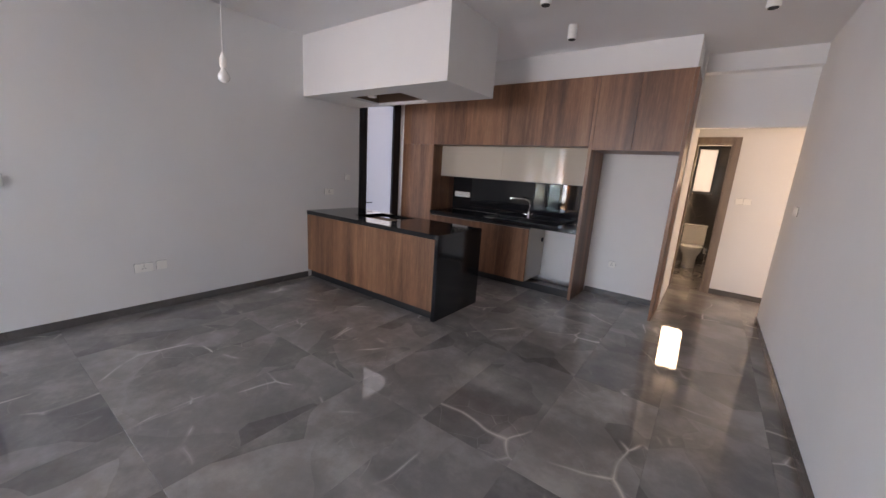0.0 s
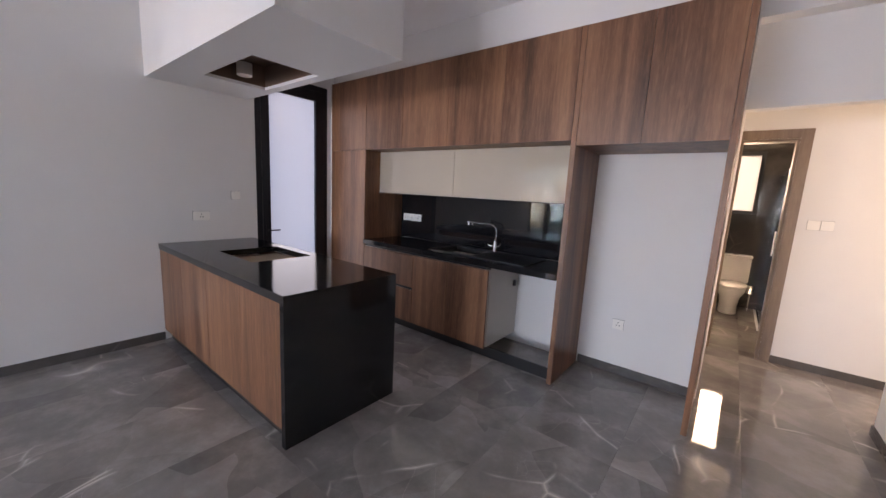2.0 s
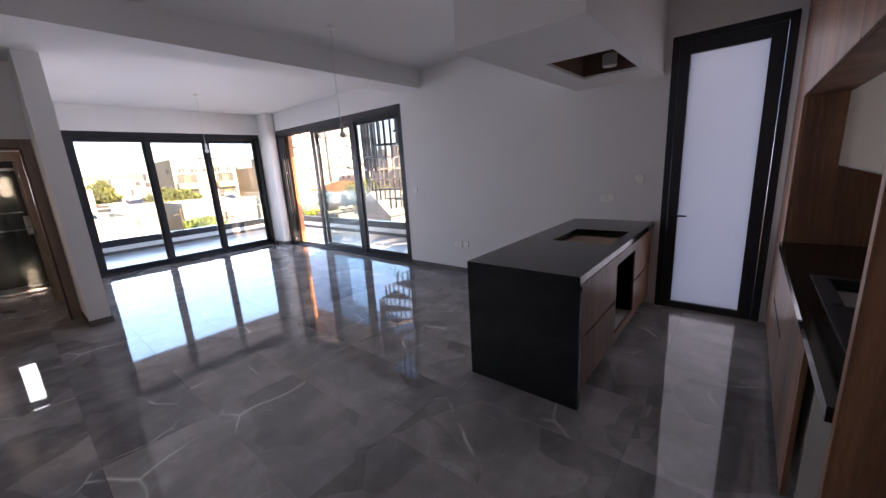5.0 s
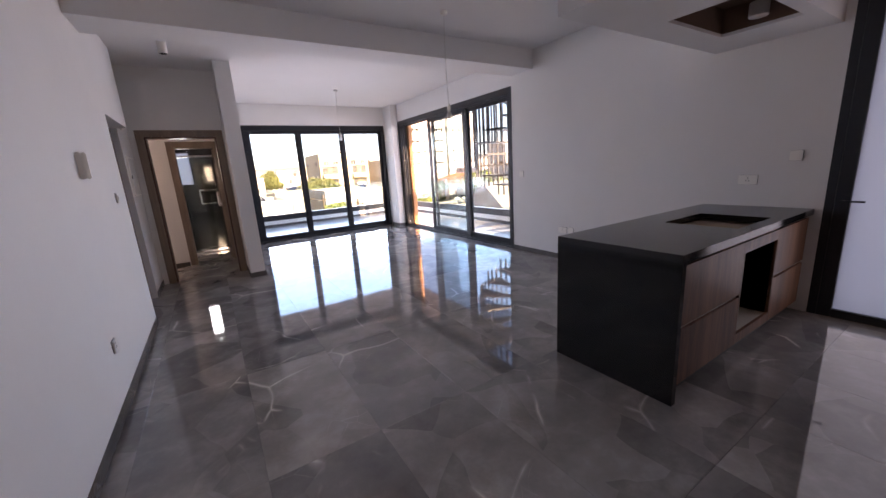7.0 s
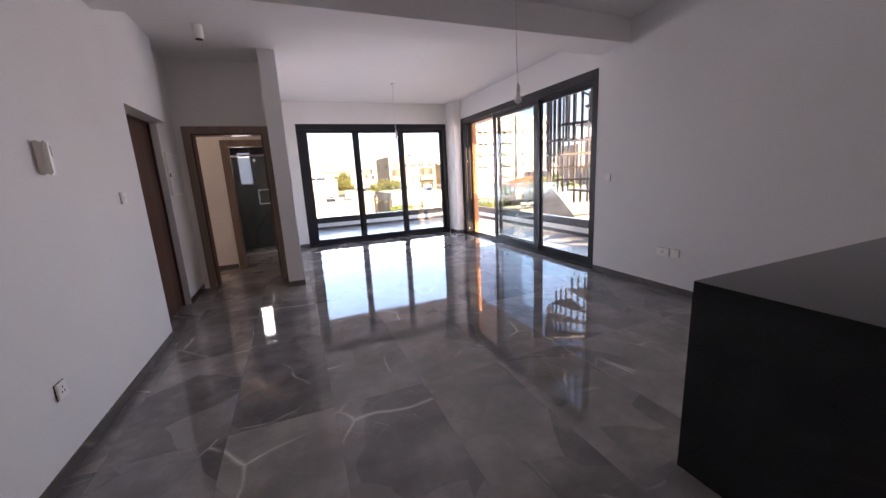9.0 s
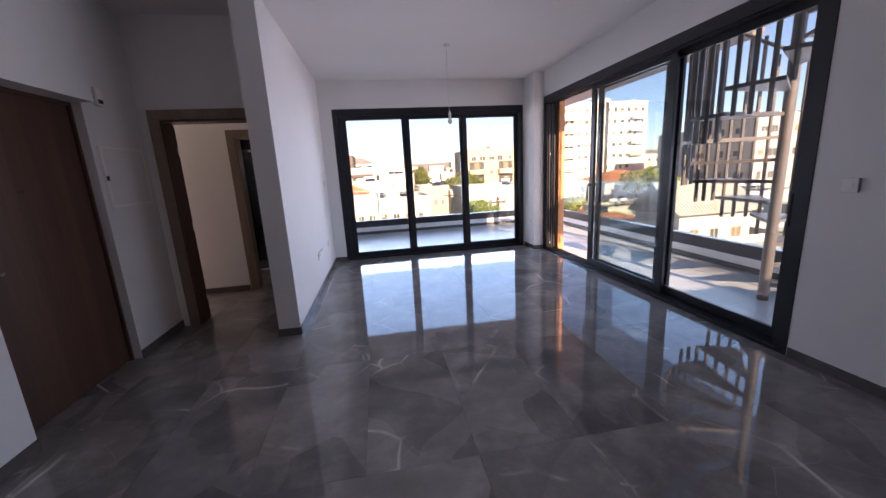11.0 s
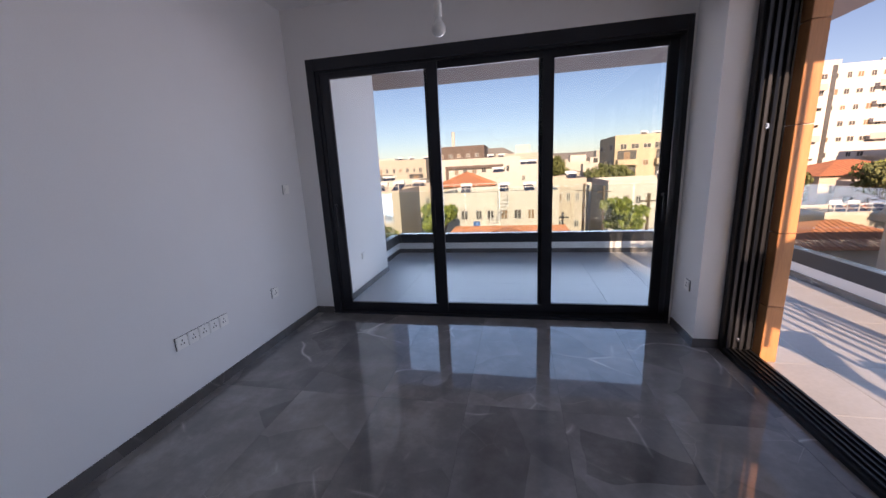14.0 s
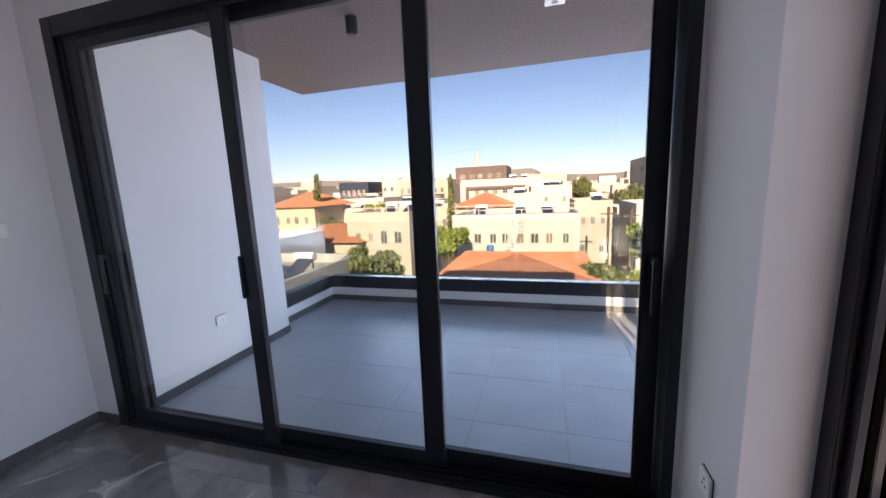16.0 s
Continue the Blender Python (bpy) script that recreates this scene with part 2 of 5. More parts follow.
BULB = plain("opal_bulb", (0.85, 0.84, 0.8), 0.2, vary=0.02, relief=0)
DARKTILE = marble("dark_bathroom_tile", (0.02, 0.017, 0.016), (0.035, 0.03, 0.028), (0.07, 0.06, 0.055), 0.1)
STEEL = plain("dark_painted_steel", (0.10, 0.085, 0.08), 0.5, 0.2, vary=0.2, scale=5)
DUCT = plain("foil_duct", (0.8, 0.77, 0.74), 0.35, 0.5, vary=0.1)
MDF = plain("raw_board_edge", (0.16, 0.095, 0.065), 0.8, vary=0.12, grain=100)
RAWBOARD = plain("raw_chipboard", (0.36, 0.27, 0.19), 0.85, vary=0.15, grain=120)
CABLE = plain("white_cable", (0.7, 0.69, 0.66), 0.5, relief=0)

# ---- mesh helpers ----
def box(bm, x0, x1, y0, y1, z0, z1, bevel=0.0):
    made = bmesh.ops.create_cube(bm, size=1)["verts"]
    lo = Vector((min(x0, x1), min(y0, y1), min(z0, z1)))
    hi = Vector((max(x0, x1), max(y0, y1), max(z0, z1)))
    for v in made:
        v.co = Vector([lo[i] if v.co[i] < 0 else hi[i] for i in range(3)])
    if bevel:
        edges = {e for v in made for e in v.link_edges}
        bmesh.ops.bevel(bm, geom=list(edges), offset=bevel, segments=2, affect="EDGES", clamp_overlap=True)
    return bm

def boxes(*rows, bevel=0.0):
    bm = bmesh.new()
    for r in rows:
        box(bm, *r, bevel=bevel)
    return bm

def rod(bm, a, b, r, r2=None, seg=12, caps=True):
    a, b = Vector(a), Vector(b)
    d = b - a
    m = Matrix.Translation((a + b) / 2) @ d.to_track_quat("Z", "Y").to_matrix().to_4x4()
    bmesh.ops.create_cone(bm, cap_ends=caps, segments=seg, radius1=r, radius2=r if r2 is None else r2, depth=d.length, matrix=m)
    return bm

def rods(*rows, seg=12):
    bm = bmesh.new()
    for a, b, r in rows:
        rod(bm, a, b, r, seg=seg)
    return bm

def ring_slab(x0, hx0, hx1, x1, y0, hy0, hy1, y1, z0, z1):
    """A slab with one rectangular cut-out."""
    bm = bmesh.new()
    xs, ys = (x0, hx0, hx1, x1), (y0, hy0, hy1, y1)
    g = [[[bm.verts.new((x, y, z)) for y in ys] for x in xs] for z in (z0, z1)]
    for i in range(3):
        for j in range(3):
            if (i, j) != (1, 1):
                bm.faces.new((g[1][i][j], g[1][i + 1][j], g[1][i + 1][j + 1], g[1][i][j + 1]))
                bm.faces.new((g[0][i][j], g[0][i][j + 1], g[0][i + 1][j + 1], g[0][i + 1][j]))
    def wall(a, b):
        bm.faces.new((g[0][a[0]][a[1]], g[0][b[0]][b[1]], g[1][b[0]][b[1]], g[1][a[0]][a[1]]))
    for k in range(3):
        wall((k, 0), (k + 1, 0)); wall((k + 1, 3), (k, 3)); wall((0, k + 1), (0, k)); wall((3, k), (3, k + 1))
    wall((2, 1), (1, 1)); wall((1, 2), (2, 2)); wall((1, 1), (1, 2)); wall((2, 2), (2, 1))
    bmesh.ops.recalc_face_normals(bm, faces=bm.faces)
    return bm

def lathe(profile, at, seg=20):
    """A turned shape about the upright through at; profile: (radius, height) from below."""
    bm = bmesh.new()
    rings = []
    for r, h in profile:
        rings.append([bm.verts.new((at[0] + r * math.cos(2 * math.pi * i / seg), at[1] + r * math.sin(2 * math.pi * i / seg), at[2] + h)) for i in range(seg)])
    for p, q in zip(rings, rings[1:]):
        for i in range(seg):
            bm.faces.new((p[i], p[(i + 1) % seg], q[(i + 1) % seg], q[i]))
    bm.faces.new(rings[0][::-1])
    bm.faces.new(rings[-1])
    return bm

def tube(points, r, seg=10):
    """A bent round bar through points."""
    bm = bmesh.new()
    pts = [Vector(p) for p in points]
    rings = []
    for i, p in enumerate(pts):
        d = (pts[min(i + 1, len(pts) - 1)] - pts[max(i - 1, 0)]).normalized()
        q = d.to_track_quat("Z", "Y")
        rings.append([bm.verts.new(p + q @ Vector((r * math.cos(2 * math.pi * k / seg), r * math.sin(2 * math.pi * k / seg), 0))) for k in range(seg)])
    for a, b in zip(rings, rings[1:]):
        for k in range(seg):
            bm.faces.new((a[k], a[(k + 1) % seg], b[(k + 1) % seg], b[k]))
    bm.faces.new(rings[0][::-1])
    bm.faces.new(rings[-1])
    bmesh.ops.recalc_face_normals(bm, faces=bm.faces)
    return bm

def mesh_of(name, bm, material, smooth=False):
    me = bpy.data.meshes.new(name)
    bm.to_mesh(me)
    bm.free()
    me.materials.append(material)
    if smooth:
        for p in me.polygons:
            p.use_smooth = True
        me.set_sharp_from_angle(angle=radians(40))
    return me

def thing(name, at, label, category, group="", kind=""):
    ob = new(name)
    ob.empty_display_size = 0.1
    ob.location = at
    return tagged(ob, label, category, group, kind)

def root_place(ob):
    place = Vector((0, 0, 0))
    while ob:
        place += ob.location
        ob = ob.parent
    return place

def part(name, bm, material, parent, label="", smooth=False):
    """One mesh, drawn in the world's metres, under a thing or a part."""
    bmesh.ops.translate(bm, verts=bm.verts, vec=-root_place(parent))
    ob = new(name, mesh_of(name, bm, material, smooth))
    ob.parent = parent
    return tagged(ob, label)

def solid(name, bm, material, label, category, kind="structure", group="", smooth=False):
    ob = new(name, mesh_of(name, bm, material, smooth))
    return tagged(ob, label, category, group, kind)

# ---- structure ----
wall_west = solid("wall_west", boxes(
    (XW - 0.2, XW, YS - 0.2, -3.89, 0, H), (XW - 0.2, XW, -3.89, 0.289, 2.645, H), (XW - 0.2, XW, 0.289, 4.016, 0, H),
    (XW - 0.2, XW, 4.016, 4.89, 2.675, H), (XW - 0.2, XW, 4.89, YN + 0.2, 0, H)), WALL,
    "white painted wall with sliding window and service door", "wall")
wall_south = solid("wall_south", boxes(
    (XW, -3.95, YS - 0.2, YS, 0, H), (-3.95, -0.575, YS - 0.2, YS, 2.6, H), (-0.575, -0.17, YS - 0.2, YS, 0, H)), WALL,
    "white painted end wall round the wide sliding window", "wall")
solid("wall_column", boxes((XW, -3.97, YS, -3.86, 0, H)), WALL, "white painted corner column between the windows", "column")
solid("wall_partition", boxes((-0.37, -0.17, YS, -1.21, 0, H)), WALL, "white painted partition wall with a row of sockets", "wall")
solid("wall_east", boxes((XE, XE + 0.2, 0.06, 5.875, 0, H), (XE, XE + 0.2, -1.09, 0.06, 2.16, H), (0.965, 1.165, -1.8, -1.09, 0, H),
    (1.165, 3.3, -2.0, -1.8, 0, H), (1.07, 3.3, 5.77, 5.875, 0, H)), WALL, "white painted long wall with the entrance door", "wall")
solid("wall_north", boxes((XW, -0.13, YN, YN + 0.2, 0, H)), WALL, "white painted wall behind the kitchen units", "wall")
solid("wall_bulkhead", boxes((XW, -0.16, 4.985, YN, 2.735, H)), WALL, "white plasterboard bulkhead above the kitchen units", "bulkhead")
solid("wall_lintel", boxes((-0.13, 1.07, 5.875, 5.99, 2.26, H), (-0.13, XE, 5.74, 5.872, 2.86, H)), WALL,
    "white painted lintel and beam over the hall opening", "lintel")
# the opening at x 3.3 is unseen, made up to hold the fill lamp
solid("wall_hall", boxes((-0.33, -0.13, YN + 0.2, 6.95, 0, 2.5), (0.30, 3.3, 6.95, 7.1, 0, 2.5), (-0.13, 0.30, 6.95, 7.1, 2.18, 2.5), (3.3, 3.45, 5.77, 5.95, 0, 2.5), (3.3, 3.45, 6.85, 7.1, 0, 2.5), (3.3, 3.45, 5.95, 6.85, 0, 0.8), (3.3, 3.45, 5.95, 6.85, 2.2, 2.5)), WALL,
    "white painted hall walls beside the toilet door", "wall")
solid("wall_corridor", boxes((0.80, 1.165, -2.0, -1.8, 0, 2.6), (-0.17, -0.07, -2.0, -1.8, 0, 2.6), (-0.17, 1.165, -2.0, -1.8, 2.6, H), (-0.07, 0.80, -2.0, -1.8, 2.125, 2.6),
    (0.56, 1.27, -3.15, -3.0, 0, H), (-0.17, -0.05, -3.15, -3.0, 0, H), (-0.05, 0.56, -3.15, -3.0, 2.07, H),
    (1.15, 1.27, -5.0, -3.15, 0, H), (1.27, 1.9, -5.15, -5.0, 0, H), (3.65, 4.35, -5.15, -5.0, 0, H), (1.9, 3.65, -5.15, -5.0, 0, 0.66), (1.9, 3.65, -5.15, -5.0, 2.31, H),
    (4.2, 4.35, -5.0, -1.8, 0, H), (3.3, 4.2, -2.0, -1.8, 0, H)), WALL, "white painted walls of the bedroom corridor", "wall")
solid("wall_bathroom", boxes((-0.17, -0.12, -5.0, -3.15, 0, H), (1.10, 1.15, -5.0, -3.15, 0, H), (-0.17, 0.36, -5.15, -5.0, 0, H), (0.70, 1.15, -5.15, -5.0, 0, H),
    (0.36, 0.70, -5.15, -5.0, 0, 1.38), (0.36, 0.70, -5.15, -5.0, 2.15, H)), DARKTILE, "dark polished tiled walls of the bathroom", "wall")
solid("wall_toilet", boxes((-0.5, -0.4, 7.1, 9.3, 0, 2.5), (0.92, 1.0, 7.1, 9.3, 0, 2.5), (-0.5, -0.22, 9.3, 9.45, 0, 2.5), (0.17, 1.0, 9.3, 9.45, 0, 2.5),
    (-0.22, 0.17, 9.3, 9.45, 0, 1.42), (-0.22, 0.17, 9.3, 9.45, 2.34, 2.5)), DARKTILE, "dark tiled walls of the guest toilet", "wall")
solid("ceiling", boxes((XW, 1.13, YS, YN, H, H + 0.2), (-0.13, 1.13, YN, 5.99, H, H + 0.2), (-0.5, 3.45, 5.99, 9.45, 2.5, 2.65), (-0.17, 4.35, -5.15, YS, H, H + 0.2), (1.13, 4.35, YS, -1.8, H, H + 0.2)), CEIL,
    "white painted plaster ceiling", "ceiling")
# unseen slab and upper walls, added to stop sun leaking in
solid("sun_seal_slab", boxes((XW - 0.2, 4.5, -5.3, 9.75, 3.62, 3.8), (-0.62, 3.6, 9.46, 9.6, 2.66, 3.62), (-0.64, -0.51, 6.0, 9.46, 2.66, 3.62), (3.46, 3.6, -1.7, 9.46, 2.66, 3.62)), OUTWALL, "unseen slab and upper walls added to keep sunlight out", "roof")
solid("ceiling_beam", boxes((XW, XE, 0.30, 0.75, 2.785, H)), CEIL, "white painted downstand beam across the room", "beam")

def skirting(name, *runs):
    return solid(name, boxes(*runs, bevel=0.0015), SKIRT, "grey stone skirting along the wall foot", "skirting")

sk, sh = 0.012, 0.075
skirting("baseboard", (XW, XW + sk, 0.30, 3.13, 0, sh), (XW, -3.97, -3.86, -3.86 + sk, 0, sh), (-3.97, -3.97 + sk, YS + 0.02, -3.86 + sk, 0, sh),
    (-0.37 - sk, -0.37, YS, -1.21, 0, sh), (-0.37 - sk, -0.17 + sk, -1.21, -1.21 + sk, 0, sh), (-0.17, -0.17 + sk, -1.8, -1.21, 0, sh),
    (-0.575, -0.382, YS, YS + sk, 0, sh), (XE - sk, XE, 0.06, 5.875, 0, sh), (XE - sk, 1.0, 5.875, 5.875 + sk, 0, sh), (0.965 - sk, 0.965, -1.8, -1.09, 0, sh),
    (-1.06, -0.18, YN - sk, YN, 0, sh), (0.385, 3.3, 6.95 - sk, 6.95, 0, sh), (0.66, 1.27, -3.0, -3.0 + sk, 0, sh), (1.27, 1.27 + sk, -5.0, -3.0, 0, sh), (1.27, 4.2, -5.0, -5.0 + sk, 0, sh))

# extractor box over the island
hood = thing("extractor_bulkhead", (-3.0, 3.53, 2.353), "white plasterboard extractor box hanging from the ceiling over the island", "extractor box")
ox0, ox1, oy0, oy1 = -3.60, -2.74, 3.37, 3.87
part("underside_board", ring_slab(XW, ox0, ox1, -1.92, 3.11, oy0, oy1, 3.96, 2.353, 2.378), WALL, hood)
for row in ((XW, -1.92, 3.11, 3.135, 2.378, H), (XW, -1.92, 3.935, 3.96, 2.378, H), (-1.945, -1.92, 3.135, 3.935, 2.378, H)):
    part("side_board", boxes(row), WALL, hood)
part("opening_lining", boxes((ox0 - 0.02, ox0 - 0.002, oy0 - 0.02, oy1 + 0.02, 2.379, 2.56), (ox1 + 0.002, ox1 + 0.02, oy0 - 0.02, oy1 + 0.02, 2.379, 2.56),
    (ox0 - 0.002, ox1 + 0.002, oy0 - 0.02, oy0 - 0.002, 2.379, 2.56), (ox0 - 0.002, ox1 + 0.002, oy1 + 0.002, oy1 + 0.02, 2.379, 2.56)), MDF, hood, "raw brown board lining of the opening")
part("cavity_cover", boxes((ox0 - 0.02, ox1 + 0.02, oy0 - 0.02, oy1 + 0.02, 2.56, 2.58)), MDF, hood)
part("vent_pipe", lathe(((0.055, 0), (0.06, 0.004), (0.06, 0.10), (0.055, 0.10)), (-3.483, 3.64, 2.40), 24), DUCT, hood, "open foil vent pipe end", True)

# ---- sliding windows ----
def sliding_window(name, place, length, height, bars, open_bay, label, far_jamb=0.085, far_stile=0.095):
    """place(u, d, z): u along the opening, d into the wall. bars: the edges of the meeting stiles."""
    w = thing(name, place(0, 0, 0), label, "sliding window", kind="structure")
    def bx(*rows, bevel=0.003):
        bm = bmesh.new()
        for u0, u1, d0, d1, z0, z1 in rows:
            a, b = place(u0, d0, z0), place(u1, d1, z1)
            box(bm, a[0], b[0], a[1], b[1], a[2], b[2], bevel=bevel)
        return bm
    J, T, K = 0.085, 0.11, far_jamb
    part("window_frame", bx((0, J, -0.004, 0.20, 0, height), (length - K, length, -0.004, 0.20, 0, height), (J, length - K, -0.004, 0.20, height - T, height), (J, length - K, -0.004, 0.20, -0.01, 0.028)), ALU, w)
    rails = [(J, length - K, d, d + 0.008, 0.028, 0.045) for d in (0.02, 0.055, 0.09, 0.125, 0.16)]
    part("track", bx(*rails, bevel=0.001), ALU, w)
    part("head_track", bx(*[(J, length - K, d, d + 0.008, height - T - 0.02, height - T) for d in (0.02, 0.055, 0.09, 0.125, 0.16)], bevel=0.001), ALU, w)
    fins = []
    for d in (0.015, 0.06, 0.105, 0.15):
        fins.append((J, J + 0.03, d, d + 0.02, 0.03, height - T))
        if K > 0.06:
            fins.append((length - K - 0.03, length - K, d, d + 0.02, 0.03, height - T))
    part("jamb_fin", bx(*fins, bevel=0.002), ALU, w)
    edges = [J + 0.03] + list(bars) + [length - K - (0.03 if K > 0.06 else 0.004)]
    for i in range(3):
        u0, u1, d = edges[max(0, 2 * i - 1)], edges[min(5, 2 * i + 2)], 0.025 + 0.045 * i
        if i == open_bay:
            u0, u1 = edges[1] + 0.02, edges[4] - 0.02
            d = 0.16
        w1 = far_stile if i == 2 else 0.095
        sash = part("sash", bx((u0, u0 + 0.095, d, d + 0.036, 0.045, height - T - 0.002), (u1 - w1, u1, d, d + 0.036, 0.045, height - T - 0.002),
            (u0 + 0.095, u1 - w1, d, d + 0.036, 0.045, 0.125), (u0 + 0.095, u1 - w1, d, d + 0.036, height - T - 0.075, height - T - 0.002)), ALU, w)
        pane = part("pane", bx((u0 + 0.092, u1 - w1 + 0.003, d + 0.014, d + 0.020, 0.12, height - T - 0.07), bevel=0), CLEAR, sash, "clear glass pane")
        pane.visible_shadow = False
        part("gasket", bx((u0 + 0.095, u0 + 0.101, d + 0.008, d + 0.026, 0.125, height - T - 0.075), (u1 - w1 - 0.006, u1 - w1, d + 0.008, d + 0.026, 0.125, height - T - 0.075), bevel=0), GASKET, sash)
        uh = {0: u0 + 0.045, 1: u0 + 0.045, 2: u1 - 0.045}[i]
        if i == open_bay:
            uh = u0 + 0.05
        h0 = 0.98
        part("handle", bx((uh - 0.012, uh + 0.012, d - 0.004, d, h0, h0 + 0.26), (uh - 0.010, uh + 0.010, d - 0.05, d - 0.004, h0 + 0.20, h0 + 0.225), (uh - 0.010, uh + 0.010, d - 0.062, d - 0.046, h0 - 0.02, h0 + 0.225), bevel=0.002), ALU, sash, "slim dark pull handle")
    return w

sliding_window("window_1", lambda u, d, z: (-0.575 - u, YS - d, z), 3.375, 2.60, (1.155, 1.29, 2.20, 2.33), -1,
    "closed three-panel sliding window with dark aluminium frame to the balcony", 0.045, 0.078)
side = sliding_window("window_2", lambda u, d, z: (XW - d, -3.89 + u, z), 4.179, 2.645, (1.36, 1.50, 2.64, 2.83), 0,
    "three-panel dark aluminium sliding window, one panel slid open")
latch = thing("lock_keep", (XW - 0.07, -3.76, 0.1), "two small bright steel lock keeps on the sliding window jamb", "lock keep")
for z in (0.10, 1.67):
    part("keep", boxes((XW - 0.095, XW - 0.075, -3.778, -3.768, z, z + 0.035), (XW - 0.089, XW - 0.081, -3.768, -3.755, z + 0.01, z + 0.022), bevel=0.002), CHROME, latch)

# service door of frosted glass
sd = thing("door_1", (XW, 4.45, 0), "tall dark aluminium service door with frosted glass pane, closed", "door", kind="structure")
part("door_frame", boxes((XW - 0.12, XW + 0.004, 4.016, 4.075, 0, 2.675), (XW - 0.12, XW + 0.004, 4.83, 4.89, 0, 2.675), (XW - 0.12, XW + 0.004, 4.075, 4.83, 2.61, 2.675), bevel=0.003), ALU, sd)
leaf = part("door_leaf", boxes((XW - 0.07, XW + 0.012, 4.078, 4.165, 0.006, 2.607), (XW - 0.07, XW + 0.012, 4.725, 4.827, 0.006, 2.607), (XW - 0.07, XW + 0.012, 4.165, 4.725, 0.006, 0.075), (XW - 0.07, XW + 0.012, 4.165, 4.725, 2.50, 2.607), bevel=0.003), ALU, sd)
pane = part("pane", boxes((XW - 0.035, XW - 0.020, 4.16, 4.73, 0.07, 2.505)), MILK, leaf, "frosted white glass pane")
pane.visible_shadow = False
part("handle", boxes((XW + 0.012, XW + 0.05, 4.120, 4.136, 0.985, 1.001), (XW + 0.040, XW + 0.054, 4.120, 4.25, 0.985, 1.001), (XW + 0.012, XW + 0.018, 4.105, 4.15, 0.93, 1.05), bevel=0.002), ALU, leaf, "dark lever handle")

# ---- inner doors ----
def casing(name, x0, x1, y, depth, top, wide, label, mat=TAUPE, inner=None):
    """Architrave on the face y and the lining of the opening, through the wall to y + depth."""
    d = thing(name, ((x0 + x1) / 2, y, 0), label, "door frame", kind="structure")
    s = -1 if depth > 0 else 1
    part("architrave", boxes((x0 - wide, x0, y + s * 0.016, y, 0, top + wide), (x1, x1 + wide, y + s * 0.016, y, 0, top + wide), (x0, x1, y + s * 0.016, y, top, top + wide), bevel=0.002), mat, d)
    part("lining", boxes((x0, x0 + 0.022, y, y + depth, 0, top), (x1 - 0.022, x1, y, y + depth, 0, top), (x0 + 0.022, x1 - 0.022, y, y + depth, top - 0.022, top), bevel=0.002), inner or mat, d)
    return d

def door_leaf(name, hinge, length, yaw, top, label, mat=TAUPE, side=1):
    """A flush leaf that stands open about its hinge."""
    d = thing(name, hinge, label, "door")
    x, y, z = hinge
    part("panel", boxes((x, x + length, y - 0.02, y + 0.02, 0.008, top), bevel=0.003), mat, d)
    for s in (-1, 1):
        part("handle", boxes((x + length - 0.075, x + length - 0.045, y + s * 0.02, y + s * 0.028, 0.93, 1.09), (x + length - 0.067, x + length - 0.053, y + s * 0.028, y + s * 0.06, 1.03, 1.044), (x + length - 0.18, x + length - 0.053, y + s * 0.05, y + s * 0.062, 1.03, 1.044), bevel=0.002), CHROME, d, "chrome lever handle")
    for z0 in (0.2, 1.0, 1.8):
        part("hinge", rods(((x, y, z0), (x, y, z0 + 0.09), 0.008)), CHROME, d)
    d.rotation_euler[2] = radians(yaw)
    return d

casing("door_2", -0.07, 0.80, -1.8, -0.2, 2.125, 0.09, "taupe wooden door frame to the bedroom corridor", inner=DARKDOOR)
door_leaf("bedroom_corridor_door", (0.80, -2.045, 0), 0.8, -4, 2.09, "dark taupe wooden door standing open into the corridor", DARKDOOR)
casing("door_3", -0.05, 0.56, -3.0, -0.15, 2.07, 0.09, "taupe wooden door frame of the dark bathroom")
door_leaf("bathroom_door", (-0.02, -3.17, 0), 0.56, -94, 2.04, "taupe wooden bathroom door standing open inward")
casing("door_4", -0.35 + 0.22, 0.30, 6.95, 0.15, 2.18, 0.085, "taupe wooden door frame of the guest toilet")
ent = thing("door_5", (1.05, -0.5, 0), "closed dark brown wooden entrance door in a pale reveal", "door", kind="structure")
part("door_leaf", boxes((1.05, 1.10, -1.065, 0.035, 0.008, 2.135), bevel=0.004), DARKDOOR, ent)
part("door_frame", boxes((1.03, 1.12, 0.035, 0.06, 0, 2.16), (1.03, 1.12, -1.09, -1.065, 0, 2.16), (1.03, 1.12, -1.065, 0.035, 2.135, 2.16), bevel=0.002), DARKDOOR, ent)
part("handle", boxes((1.02, 1.05, -0.06, -0.04, 0.98, 1.10), (1.0, 1.02, -0.20, -0.04, 1.02, 1.04), bevel=0.003), CHROME, ent, "chrome lever handle")
part("spyhole", rods(((1.035, -0.5, 1.5), (1.05, -0.5, 1.5), 0.012)), CHROME, ent)
solid("wall_landing", boxes((1.125, 1.165, -1.09, 0.06, 0, 2.2)), WALL, "plain wall behind the entrance door", "wall")

# small windows of the side rooms
def small_window(name, x0, x1, y, z0, z1, label):
    w = thing(name, ((x0 + x1) / 2, y, z0), label, "window", kind="structure")
    part("window_frame", boxes((x0, x0 + 0.05, y - 0.04, y + 0.04, z0, z1), (x1 - 0.05, x1, y - 0.04, y + 0.04, z0, z1), (x0 + 0.05, x1 - 0.05, y - 0.04, y + 0.04, z0, z0 + 0.05), (x0 + 0.05, x1 - 0.05, y - 0.04, y + 0.04, z1 - 0.05, z1), bevel=0.003), ALU, w)
    return w

